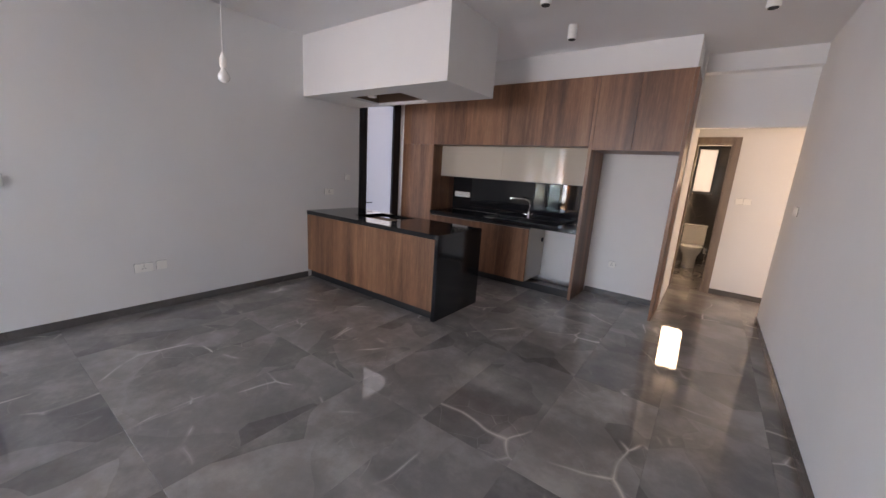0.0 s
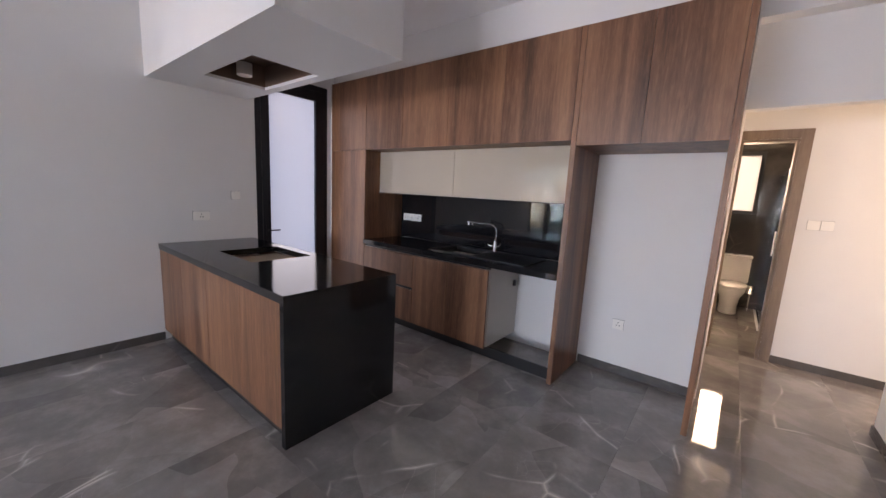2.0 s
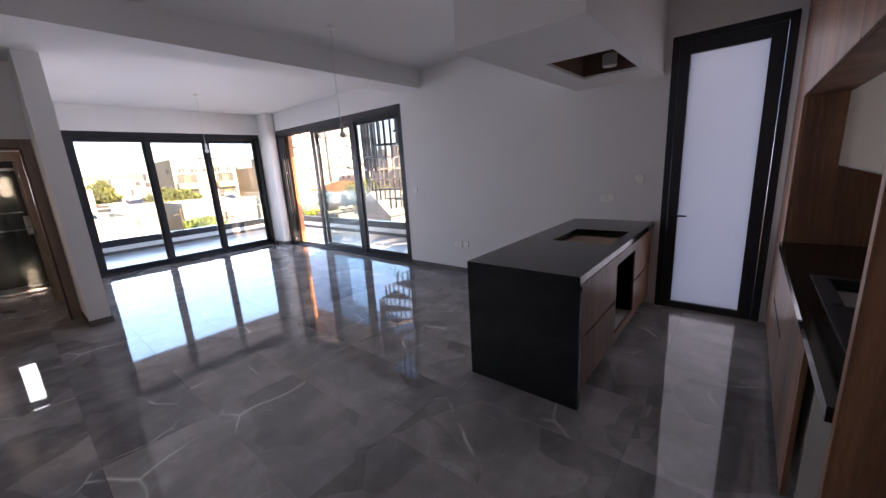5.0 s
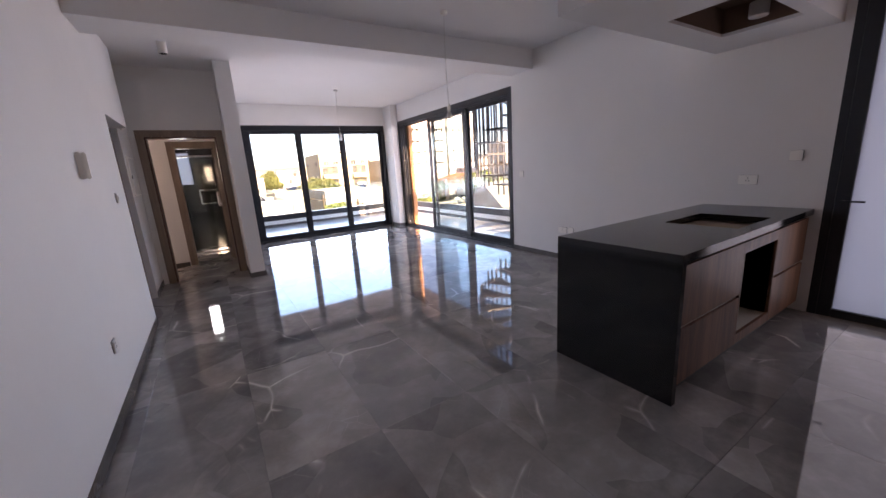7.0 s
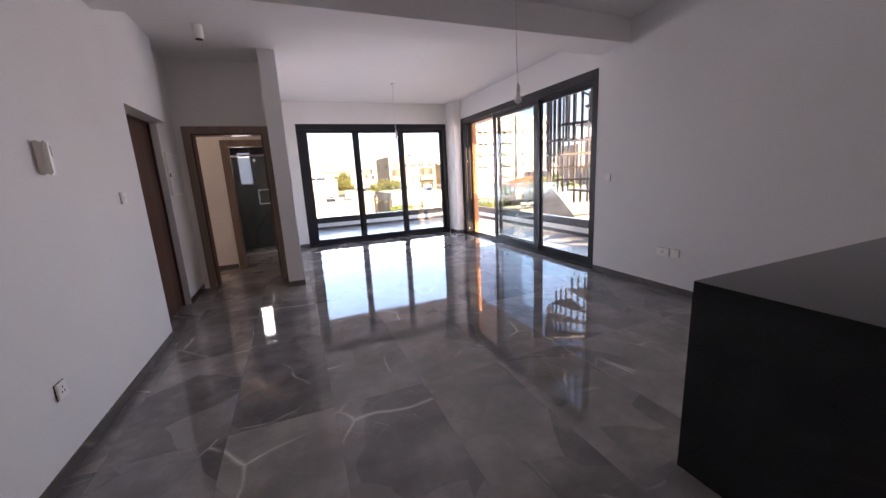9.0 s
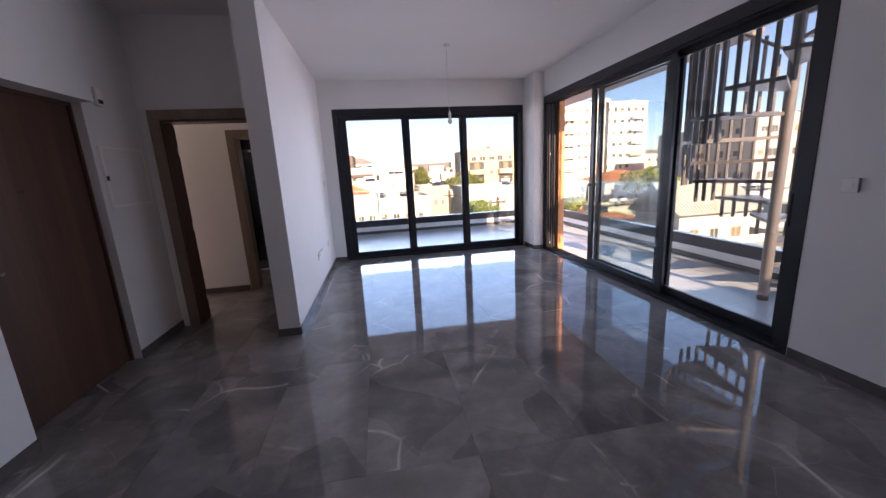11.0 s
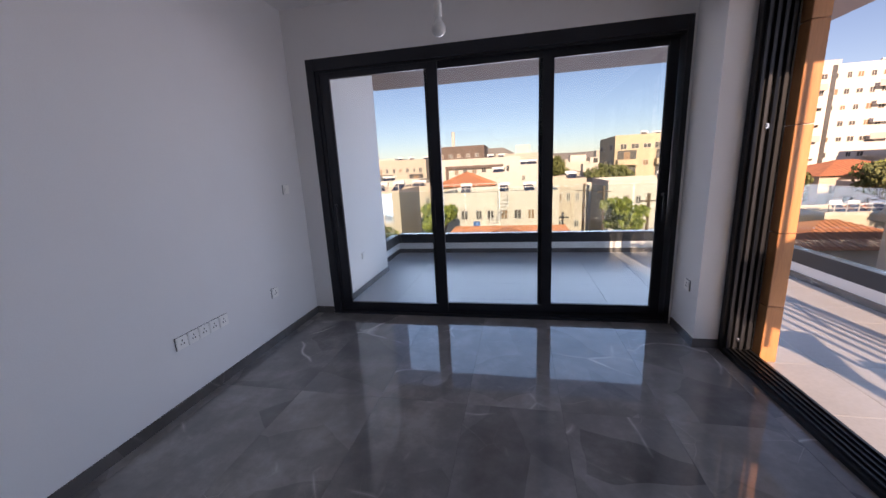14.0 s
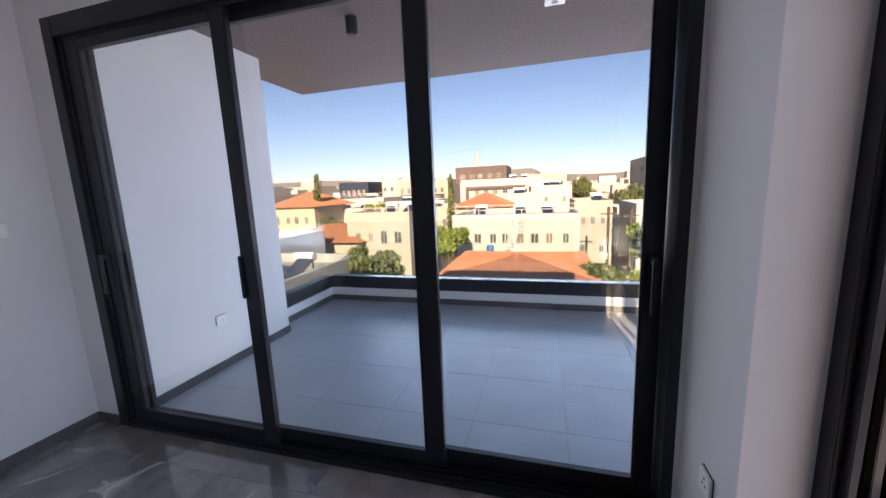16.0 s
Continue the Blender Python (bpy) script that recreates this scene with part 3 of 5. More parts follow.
w3 = small_window("window_3", -0.22, 0.17, 9.38, 1.42, 2.34, "bright frosted window of the guest toilet in dark frame")
part("pane", boxes((-0.175, 0.125, 9.375, 9.383, 1.465, 2.295)), MILK, w3, "frosted glass pane")
w4 = small_window("window_4", 0.36, 0.70, -5.08, 1.38, 2.15, "frosted bathroom window in dark frame")
pane = part("pane", boxes((0.405, 0.655, -5.084, -5.076, 1.425, 2.105)), MILK, w4, "frosted glass pane")
pane.visible_shadow = False
w5 = small_window("window_5", 1.9, 3.65, -5.08, 0.66, 2.31, "bedroom window with dark aluminium frame")
part("mullion", boxes((2.72, 2.80, -5.07, -5.04, 0.71, 2.26), (2.78, 2.85, -5.12, -5.085, 0.71, 2.26), bevel=0.003), ALU, w5)
pane = part("pane", boxes((1.945, 3.605, -5.084, -5.078, 0.705, 2.265)), CLEAR, w5, "clear glass pane")
pane.visible_shadow = False

# ---- kitchen ----
YF = 4.95
def front(bm, x0, x1, z0, z1, g=0.0015, y=YF):
    return box(bm, x0 + g, x1 - g, y - 0.019, y, z0 + g, z1 - g, bevel=0.0012)

def unit(name, x0, x1, z0, z1, label, fronts, y1=YN - 0.004, inside=MELAMINE):
    u = thing(name, ((x0 + x1) / 2, YF, z0), label, "kitchen cabinet", "kitchen units")
    part("body", boxes((x0 + 0.001, x1 - 0.001, YF + 0.002, y1, z0 + 0.002, z1 - 0.002)), inside, u)
    for fx0, fx1, fz0, fz1 in fronts:
        part("door", front(bmesh.new(), fx0, fx1, fz0, fz1), WALNUT, u)
    return u

ZT, ZU = 2.733, 1.945
u = unit("larder_cabinet", -4.11, -3.46, 0.10, ZT, "tall walnut larder cabinet beside the service door", ((-4.11, -3.46, 0.10, ZU), (-4.11, -3.46, ZU, ZT)), inside=WALNUT)
part("plinth", boxes((-4.11, -3.46, YF + 0.05, YF + 0.066, 0, 0.10)), PLINTH, u, "black plinth")
part("filler", boxes((XW, -4.112, YF - 0.005, YF + 0.02, 0, ZT)), WALL, u, "white filler strip")
for x0, x1 in ((-3.46, -2.88), (-2.88, -2.29), (-2.29, -1.71), (-1.71, -1.11)):
    u = unit("wall_cabinet", x0, x1, ZU, ZT, "walnut high wall cabinet with plain door", ((x0, x1, ZU, ZT),), inside=WALNUT)
u = unit("fridge_top_cabinet", -1.07, -0.17, 1.905, ZT, "walnut two-door cabinet above the empty fridge niche", ((-1.07, -0.64, 1.905, ZT), (-0.64, -0.17, 1.905, ZT)), inside=WALNUT)
for x0, x1, lab in ((-1.11, -1.07, "tall walnut panel between sink run and fridge niche"), (-0.17, -0.133, "tall walnut end panel beside the hall opening")):
    p = solid("side_panel", boxes((x0 + 0.001, x1 - 0.001, YF - 0.02, YN - 0.003, 0.0, ZT), bevel=0.0015), WALNUT, lab, "panel", kind="", group="")
for x0, x1 in ((-3.455, -2.35), (-2.35, -1.115)):
    u = thing("glass_wall_cabinet", ((x0 + x1) / 2, 5.15, 1.475), "cream glossy glass-fronted wall cabinet above the sink", "kitchen cabinet", "glass cabinets")
    part("body", boxes((x0 + 0.001, x1 - 0.001, 5.172, YN - 0.004, 1.477, ZU - 0.001)), MELAMINE, u)
    part("door", boxes((x0 + 0.0015, x1 - 0.0015, 5.15, 5.17, 1.475, ZU - 0.004), bevel=0.001), CREAMGLASS, u, "cream lacquered glass door")
    part("edge_strip", boxes((x0 + 0.0015, x1 - 0.0015, 5.148, 5.171, 1.468, 1.474)), ALU, u)
solid("splashback", boxes((-3.455, -1.113, YN - 0.012, YN - 0.002, 0.922, 1.466)), BLACKGLASS, "glossy black glass splashback behind the sink", "splashback", kind="")

# base units
du = thing("drawer_cabinet", (-3.06, YF, 0), "walnut drawer cabinet with black grip channels", "kitchen cabinet", "kitchen units")
part("body", boxes((-3.457, -2.662, YF + 0.03, YN - 0.004, 0.10, 0.872)), MELAMINE, du)
part("drawer_front", front(bmesh.new(), -3.455, -2.66, 0.49, 0.845), WALNUT, du)
part("drawer_front", front(bmesh.new(), -3.455, -2.66, 0.10, 0.462), WALNUT, du)
part("grip_channel", boxes((-3.455, -2.66, YF - 0.002, YF + 0.028, 0.462, 0.49), (-3.455, -2.66, YF - 0.002, YF + 0.028, 0.845, 0.872)), PLINTH, du, "black grip channel")
part("plinth", boxes((-3.455, -2.66, YF + 0.05, YF + 0.066, 0, 0.10)), PLINTH, du)
su = thing("sink_cabinet", (-2.2, YF, 0), "walnut two-door sink cabinet with cream side panel", "kitchen cabinet", "kitchen units")
part("body", boxes((-2.658, -1.735, YF + 0.03, YN - 0.004, 0.10, 0.872)), MELAMINE, su, "cream melamine carcass")
part("door", front(bmesh.new(), -2.66, -2.20, 0.10, 0.845), WALNUT, su)
part("door", front(bmesh.new(), -2.20, -1.735, 0.10, 0.845), WALNUT, su)
part("grip_channel", boxes((-2.66, -1.735, YF - 0.002, YF + 0.028, 0.845, 0.872)), PLINTH, su, "black grip channel")
part("plinth", boxes((-2.66, -1.112, YF + 0.05, YF + 0.066, 0, 0.10)), PLINTH, su, "black plinth")
pl = thing("plastic_box", (-1.72, 5.44, 0.62), "small black junction box in the empty dishwasher bay", "junction box")
part("box", boxes((-1.734, -1.712, 5.42, 5.455, 0.62, 0.68), bevel=0.003), PLINTH, pl)

# worktop with sink cut out
SX0, SX1, SY0, SY1 = -2.46, -2.03, 5.06, 5.43
solid("worktop", ring_slab(-3.455, SX0, SX1, -1.113, 4.915, SY0, SY1, YN - 0.013, 0.872, 0.92), BLACK,
    "polished black stone worktop along the sink run", "worktop", kind="")
sink = thing("kitchen_sink", (-2.0, 5.25, 0.92), "black composite inset sink with ribbed drainer", "sink")
part("rim", boxes((-2.52, SX0, 5.0, 5.50, 0.9205, 0.928), (SX1, -1.43, 5.0, 5.03, 0.9205, 0.928), (SX1, -1.43, 5.47, 5.50, 0.9205, 0.928), (SX0, SX1, 5.0, SY0, 0.9205, 0.928), (SX0, SX1, SY1, 5.50, 0.9205, 0.928), (-1.46, -1.43, 5.03, 5.47, 0.9205, 0.928), bevel=0.002), SINKMAT, sink)
part("bowl", boxes((SX0, SX0 + 0.01, SY0, SY1, 0.74, 0.921), (SX1 - 0.01, SX1, SY0, SY1, 0.74, 0.921), (SX0 + 0.01, SX1 - 0.01, SY0, SY0 + 0.01, 0.74, 0.921), (SX0 + 0.01, SX1 - 0.01, SY1 - 0.01, SY1, 0.74, 0.921), (SX0, SX1, SY0, SY1, 0.73, 0.74)), SINKMAT, sink)
drain = part("drainer", boxes((SX1, -1.46, 5.03, 5.47, 0.9205, 0.924), bevel=0.0015), SINKMAT, sink)
for i in range(9):
    part("rib", boxes((SX1 + 0.05 + 0.05 * i, SX1 + 0.065 + 0.05 * i, 5.07, 5.38, 0.9241, 0.928), bevel=0.0015), SINKMAT, drain)
part("overflow_tag", boxes((-2.47, -2.33, 4.999, 5.001, 0.921, 0.927)), CHROME, sink)
tap = thing("kitchen_tap", (-1.99, 5.46, 0.928), "chrome kitchen tap with long bent spout and two levers", "tap")
part("base", lathe(((0.028, 0), (0.028, 0.012), (0.022, 0.02), (0.022, 0.09), (0.017, 0.10), (0.017, 0.11)), (-1.99, 5.46, 0.928), 20), CHROME, tap, smooth=True)
curve = [(-1.99, 5.46, 1.03), (-1.99, 5.46, 1.14)] + [(-1.99 - 0.07 * (1 - math.cos(a)), 5.46 - 0.03 * (1 - math.cos(a)), 1.14 + 0.07 * math.sin(a)) for a in (0.3, 0.6, 0.9, 1.2, 1.5)] + [(-2.10, 5.40, 1.213), (-2.25, 5.30, 1.222)]
part("spout", tube(curve, 0.0085, 12), CHROME, tap, smooth=True)
part("nozzle", rods(((-2.235, 5.31, 1.222), (-2.235, 5.31, 1.19), 0.012), ((-2.205, 5.33, 1.22), (-2.205, 5.33, 1.195), 0.008)), CHROME, tap)
for s in (-1, 1):
    part("lever", tube([(-1.99, 5.46, 0.985), (-1.99 + s * 0.045, 5.46 - 0.01, 0.985), (-1.99 + s * 0.075, 5.46 - 0.015, 0.99 + (0.03 if s > 0 else 0))], 0.006), CHROME, tap, smooth=True)

# ---- island ----
isl = thing("kitchen_island", (-3.03, 3.55, 0), "kitchen island with walnut panels and black stone waterfall end", "island")
part("worktop", ring_slab(XW + 0.002, -3.48, -2.87, -1.92, 3.125, 3.385, 3.875, 3.965, 0.87, 0.92), BLACK, isl, "polished black stone top with a hob cut-out")
part("waterfall_end", boxes((-1.962, -1.918, 3.124, 3.966, 0, 0.872), bevel=0.001), BLACK, isl, "polished black stone end slab")
part("cutout_board", boxes((-3.485, -2.865, 3.38, 3.88, 0.845, 0.855)), RAWBOARD, isl, "raw pale board below the hob cut-out")
part("carcass", boxes((XW + 0.01, -3.41, 3.15, 3.93, 0.10, 0.77), (-2.81, -1.965, 3.15, 3.93, 0.10, 0.77), (-3.41, -2.81, 3.15, 3.42, 0.10, 0.77), (-3.41, -2.81, 3.42, 3.93, 0.10, 0.17)), MELAMINE, isl)
part("plinth", boxes((XW + 0.01, -1.965, 3.18, 3.89, 0, 0.10)), PLINTH, isl, "black recessed plinth")
for x0, x1 in ((XW + 0.004, -3.60), (-3.60, -3.05), (-3.05, -2.485), (-2.485, -1.963)):
    part("front_panel", boxes((x0 + 0.0006, x1 - 0.0006, 3.131, 3.149, 0.10, 0.866), bevel=0.001), WALNUT, isl)
for x0, x1 in ((-2.79, -1.965), (-4.10, -3.43)):
    part("drawer_front", boxes((x0 + 0.002, x1 - 0.002, 3.931, 3.95, 0.10, 0.455), bevel=0.001), WALNUT, isl)
    part("drawer_front", boxes((x0 + 0.002, x1 - 0.002, 3.931, 3.95, 0.48, 0.845), bevel=0.001), WALNUT, isl)
part("oven_surround", boxes((-3.43, -3.41, 3.42, 3.95, 0.10, 0.845), (-2.81, -2.79, 3.42, 3.95, 0.10, 0.845), (-3.41, -2.81, 3.931, 3.95, 0.77, 0.845), (-3.41, -2.81, 3.931, 3.95, 0.10, 0.175)), WALNUT, isl)

# ---- lamps ----
def spot(x, y, z, label="white cylinder spotlight on the ceiling", mat=PLASTIC):
    s = thing("ceiling_spot", (x, y, z), label, "ceiling light", "ceiling spots")
    part("housing", lathe(((0.042, -0.13), (0.046, -0.128), (0.046, 0), (0.03, 0)), (x, y, z), 24), mat, s, smooth=True)
    part("lens", lathe(((0.034, -0.134), (0.036, -0.129)), (x, y, z), 20), SLOT, s, "dark recessed lens")

for x, y in ((-1.17, 3.38), (-1.22, 4.22), (0.31, 4.2), (0.33, -0.62)):
    spot(x, y, H)
spot(-1.9, -5.6, 2.92, "dark grey cylinder spotlight under the balcony soffit", ALU)

def pendant(x, y, z):
    p = thing("pendant_bulb", (x, y, H), "bare bulb on a thin white cable from the ceiling", "pendant lamp", "pendant bulbs")
    part("ceiling_rose", lathe(((0.02, -0.035), (0.035, -0.03), (0.04, 0)), (x, y, H), 20), PLASTIC, p, smooth=True)
    n = 8
    part("cable", tube([(x + 0.012 * math.sin(3.0 * i / n), y, H - 0.03 - (H - 0.03 - z - 0.13) * i / n) for i in range(n + 1)], 0.0032, 6), CABLE, p)
    part("lamp_holder", lathe(((0.015, 0.05), (0.019, 0.055), (0.019, 0.10), (0.012, 0.115), (0.006, 0.135)), (x, y, z), 16), PLASTIC, p, smooth=True)
    part("bulb", lathe([(0.001, -0.03)] + [(0.032 * math.sin(a), 0.002 - 0.032 * math.cos(a)) for a in (0.4, 0.8, 1.2, 1.6, 2.0, 2.4)] + [(0.014, 0.04), (0.013, 0.055)], (x, y, z), 20), BULB, p, "opal glass bulb", True)

pendant(-2.233, 1.34, 2.01)
pendant(-2.24, -2.59, 2.125)

# ---- sockets and switches ----
def plate(name, face, n, at, label, w=0.086, h=0.086, kind="socket"):
    """face: the wall's outward axis; n plates side by side; at: the first one's middle."""
    ax, sgn = face
    t = thing(name, at, label, kind, "wall plates")
    def bx(u0, u1, d0, d1, z0, z1, bevel=0.0):
        x, y, z = at
        if ax == "x":
            return (x + sgn * d0, x + sgn * d1, y + u0, y + u1, z + z0, z + z1)
        return (x + u0, x + u1, y + sgn * d0, y + sgn * d1, z + z0, z + z1)
    for i in range(n):
        o = i * (w + 0.004)
        part("plate", boxes(bx(o - w / 2, o + w / 2, 0.003, 0.013, -h / 2, h / 2), bevel=0.003), PLASTIC, t)
        # dark rim a little wider than the plate, painted as its edge shadow
        part("shade_rim", boxes(bx(o - w / 2 - 0.001, o + w / 2 + 0.001, 0, 0.003, -h / 2 - 0.001, h / 2 + 0.001)), SLOT, t)
        if kind == "socket":
            part("socket_slot", boxes(*[bx(o + a * 0.011 - 0.0035, o + a * 0.011 + 0.0035, 0.0125, 0.0138, b - 0.005, b + 0.005) for a, b in ((0, 0.016), (-1, -0.008), (1, -0.008))]), SLOT, t)
            part("rocker", boxes(bx(o + 0.022, o + 0.034, 0.0125, 0.016, 0.012, 0.03)), PLASTIC, t)
        else:
            part("rocker", boxes(bx(o - 0.014, o + 0.014, 0.0125, 0.018, -0.02, 0.02), bevel=0.002), PLASTIC, t)

W, E_, P_ = ("x", 1), ("x", -1), ("x", -1)
plate("double_socket", W, 1, (XW, 3.48, 1.165), "white double socket above the island", 0.146)
plate("switch", W, 1, (XW, 3.80, 1.37), "white wall switch beside the service door", kind="switch")
plate("double_socket", W, 1, (XW, 1.33, 0.445), "white double socket low on the wall", 0.146)
plate("antenna_socket", W, 1, (XW, 1.475, 0.45), "white antenna socket low on the wall", kind="switch")
plate("switch", W, 1, (XW, 0.50, 1.275), "white wall switch beside the sliding window", kind="switch")
plate("socket_row", P_, 5, (-0.37, -3.02, 0.465), "row of five white sockets on the partition")
plate("socket", P_, 1, (-0.37, -3.64, 0.47), "white single socket on the partition")
plate("switch", P_, 1, (-0.37, -4.02, 1.39), "white wall switch near the end window", kind="switch")
plate("socket", ("x", 1), 1, (-3.97, -4.04, 0.47), "white socket on the corner column")
plate("socket", E_, 1, (XE, 1.77, 0.43), "white single socket low on the long wall")
plate("switch", E_, 1, (XE, 0.50, 1.37), "white wall switch beside the entrance", kind="switch")
plate("switch", E_, 2, (XE, 5.12, 1.38), "white double wall switch near the hall", kind="switch")
plate("switch", ("y", -1), 2, (0.50, 6.95, 1.39), "white hall switches beside the toilet door", kind="switch")
plate("socket", ("y", -1), 1, (-0.75, YN, 0.45), "white socket at the back of the fridge niche")
plate("socket_row", ("y", -1), 3, (-3.36, YN - 0.012, 1.18), "row of three white sockets on the black splashback", 0.1)
plate("weatherproof_socket", ("x", -1), 1, (-0.575, -5.2, 0.44), "white weatherproof socket on the balcony wall", 0.11)
ic = thing("intercom", (XE, 1.41, 1.62), "white wall intercom handset beside the entrance", "intercom")
part("housing", boxes((XE - 0.03, XE, 1.36, 1.46, 1.53, 1.71), bevel=0.006), PLASTIC, ic)
part("handset", boxes((XE - 0.055, XE - 0.03, 1.42, 1.455, 1.53, 1.71), bevel=0.008), PLASTIC, ic)
part("screen", boxes((XE - 0.033, XE - 0.0295, 1.37, 1.41, 1.63, 1.69)), SLOT, ic)
fb = thing("fuse_box", (0.93, -1.4, 1.58), "white flush electrical cabinet with raised rim", "fuse box")
part("rim", boxes((0.940, 0.965, -1.16, -1.135, 1.34, 1.84), (0.953, 0.965, -1.70, -1.16, 1.82, 1.84), (0.953, 0.965, -1.70, -1.16, 1.34, 1.36), (0.953, 0.965, -1.72, -1.70, 1.34, 1.84), bevel=0.002), PLASTIC, fb)
part("cover", boxes((0.957, 0.965, -1.70, -1.16, 1.36, 1.82), bevel=0.001), WALL, fb)
part("hinge", boxes((0.933, 0.941, -1.16, -1.14, 1.56, 1.60)), SLOT, fb)
al = thing("alarm_box", (0.93, -1.25, 2.24), "small white sensor box high on the wall", "sensor")
part("housing", boxes((0.930, 0.965, -1.30, -1.22, 2.16, 2.30), bevel=0.006), PLASTIC, al)
part("window", boxes((0.927, 0.931, -1.285, -1.235, 2.18, 2.21)), SLOT, al)

# ---- toilet and bathroom ----
wc = thing("toilet", (0.0, 8.75, 0), "white ceramic close-coupled toilet under the window", "toilet")
def oval(cx, cy, rx, ry, rows, seg=24):
    bm = bmesh.new()
    rings = []
    for f, z, dy in rows:
        rings.append([bm.verts.new((cx + rx * f * math.cos(2 * math.pi * i / seg), cy + dy + ry * f * math.sin(2 * math.pi * i / seg), z)) for i in range(seg)])
    for p, q in zip(rings, rings[1:]):
        for i in range(seg):
            bm.faces.new((p[i], p[(i + 1) % seg], q[(i + 1) % seg], q[i]))
    bm.faces.new(rings[0][::-1]); bm.faces.new(rings[-1])
    return bm
part("pan", oval(0.02, 8.78, 0.18, 0.27, ((0.62, 0, 0.05), (0.6, 0.12, 0.05), (0.68, 0.24, 0.02), (0.95, 0.34, 0), (1.0, 0.39, 0), (0.98, 0.40, 0))), CERAMIC, wc, smooth=True)
part("lid", oval(0.02, 8.78, 0.185, 0.275, ((1.0, 0.402, 0), (1.02, 0.41, 0), (1.0, 0.43, 0), (0.96, 0.437, 0))), CERAMIC, wc, smooth=True)
part("cistern", boxes((-0.17, 0.21, 9.06, 9.28, 0.40, 0.78), bevel=0.02), CERAMIC, wc)
part("cistern_lid", boxes((-0.18, 0.22, 9.05, 9.285, 0.782, 0.81), bevel=0.008), CERAMIC, wc)
part("flush_button", lathe(((0.022, 0), (0.022, 0.008), (0.018, 0.01)), (0.02, 9.16, 0.81)), CHROME, wc)
part("foot", boxes((-0.09, 0.13, 9.0, 9.2, 0, 0.4), bevel=0.02), CERAMIC, wc)
bt = thing("brush_holder", (0.26, 9.1, 0), "small chrome toilet brush holder on the floor", "brush holder")
part("cup", lathe(((0.045, 0.25), (0.05, 0.26), (0.05, 0.36), (0.045, 0.37)), (0.26, 9.2, 0)), CHROME, bt)
part("bracket", boxes((0.22, 0.30, 9.25, 9.3, 0.29, 0.31), (0.25, 0.27, 9.1, 9.3, 0.0, 0.006), (0.255, 0.265, 9.2, 9.21, 0.0, 0.26)), CHROME, bt)

def shower(name, plane, a0, a1, label):
    s = thing(name, plane(a0, 0), label, "shower screen")
    def bx(u0, u1, z0, z1, t):
        p, q = plane(u0, z0), plane(u1, z1)
        return (p[0] - t, q[0] + t, p[1] - t, q[1] + t, z0, z1)
    g = part("pane", boxes(bx(a0, a1, 0.06, 1.96, 0.004)), RAILGLASS, s, "clear glass screen")
    g.visible_shadow = False
    part("rail", boxes(bx(a0, a1, 1.96, 2.0, 0.014), bx(a0, a1, 0.02, 0.06, 0.014), bx(a0 - 0.015, a0 + 0.015, 0.02, 2.0, 0.012)), CHROME, s, "chrome rail")
    part("handle", boxes(bx(a0 + 0.07, a0 + 0.085, 0.95, 1.25, 0.03)), CHROME, s)
    part("tray", boxes((min(plane(a0, 0)[0], plane(a1, 0)[0]) - 0.03, max(plane(a0, 0)[0], plane(a1, 0)[0]) + 0.03, min(plane(a0, 0)[1], plane(a1, 0)[1]) - 0.02, max(plane(a0, 0)[1], plane(a1, 0)[1]) + 0.02, 0, 0.02)), CERAMIC, s)
shower("shower_screen", lambda u, z: (0.36, 8.1 + u, z), 0.0, 1.1, "chrome framed glass shower screen in the toilet")
shower("bath_screen", lambda u, z: (-0.08 + u, -4.2, z), 0.0, 1.1, "chrome framed glass shower screen in the bathroom")
tr = thing("towel_rail", (0.2, -4.97, 1.1), "chrome towel rail frame on dark bathroom tiles", "towel rail")
part("bar", boxes((0.0, 0.34, -4.96, -4.94, 1.28, 1.30), (0.0, 0.34, -4.96, -4.94, 0.98, 1.0), (0.0, 0.02, -4.96, -4.94, 1.0, 1.28), (0.32, 0.34, -4.96, -4.94, 1.0, 1.28), (0.01, 0.03, -5.0, -4.96, 1.1, 1.12), (0.31, 0.33, -5.0, -4.96, 1.1, 1.12)), CHROME, tr)

# ---- balcony ----
BZ = -0.02
XR, YE = -5.95, -7.3
solid("balcony_slab", boxes((XR - 0.15, -0.37, YE - 0.15, YS - 0.2, -0.35, BZ - 0.012), (XR - 0.15, XW - 0.2, YS - 0.2, 5.6, -0.35, BZ - 0.012)), GROUT, "concrete balcony slab under grey tiles", "slab")
solid("balcony_wall", boxes((-0.575, -0.37, -6.06, YS - 0.2, BZ, 2.92)), OUTWALL, "white rendered wall at the balcony side", "wall")
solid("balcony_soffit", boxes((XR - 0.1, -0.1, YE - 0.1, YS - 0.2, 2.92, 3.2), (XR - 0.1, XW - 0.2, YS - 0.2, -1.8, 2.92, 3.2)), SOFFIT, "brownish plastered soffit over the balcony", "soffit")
# second box is out of view, added to keep sun strips off the room
solid("wall_facade_sunblock", boxes((XW - 0.2, XW - 0.001, -1.3, 5.75, H + 0.001, 3.6), (XW - 0.50, XW - 0.2, 0.30, 3.95, BZ, 3.6)), OUTWALL, "white rendered wall above the window, with an unseen thickening that blocks sun", "wall")
# wall out of view, placed so that its shadow ends near y = -1
solid("balcony_sunblock", boxes((XR - 0.12, XW - 0.2, 5.22, 5.36, BZ, 2.92)), OUTWALL, "unseen white rendered wall added to shade the balcony and service door", "wall")
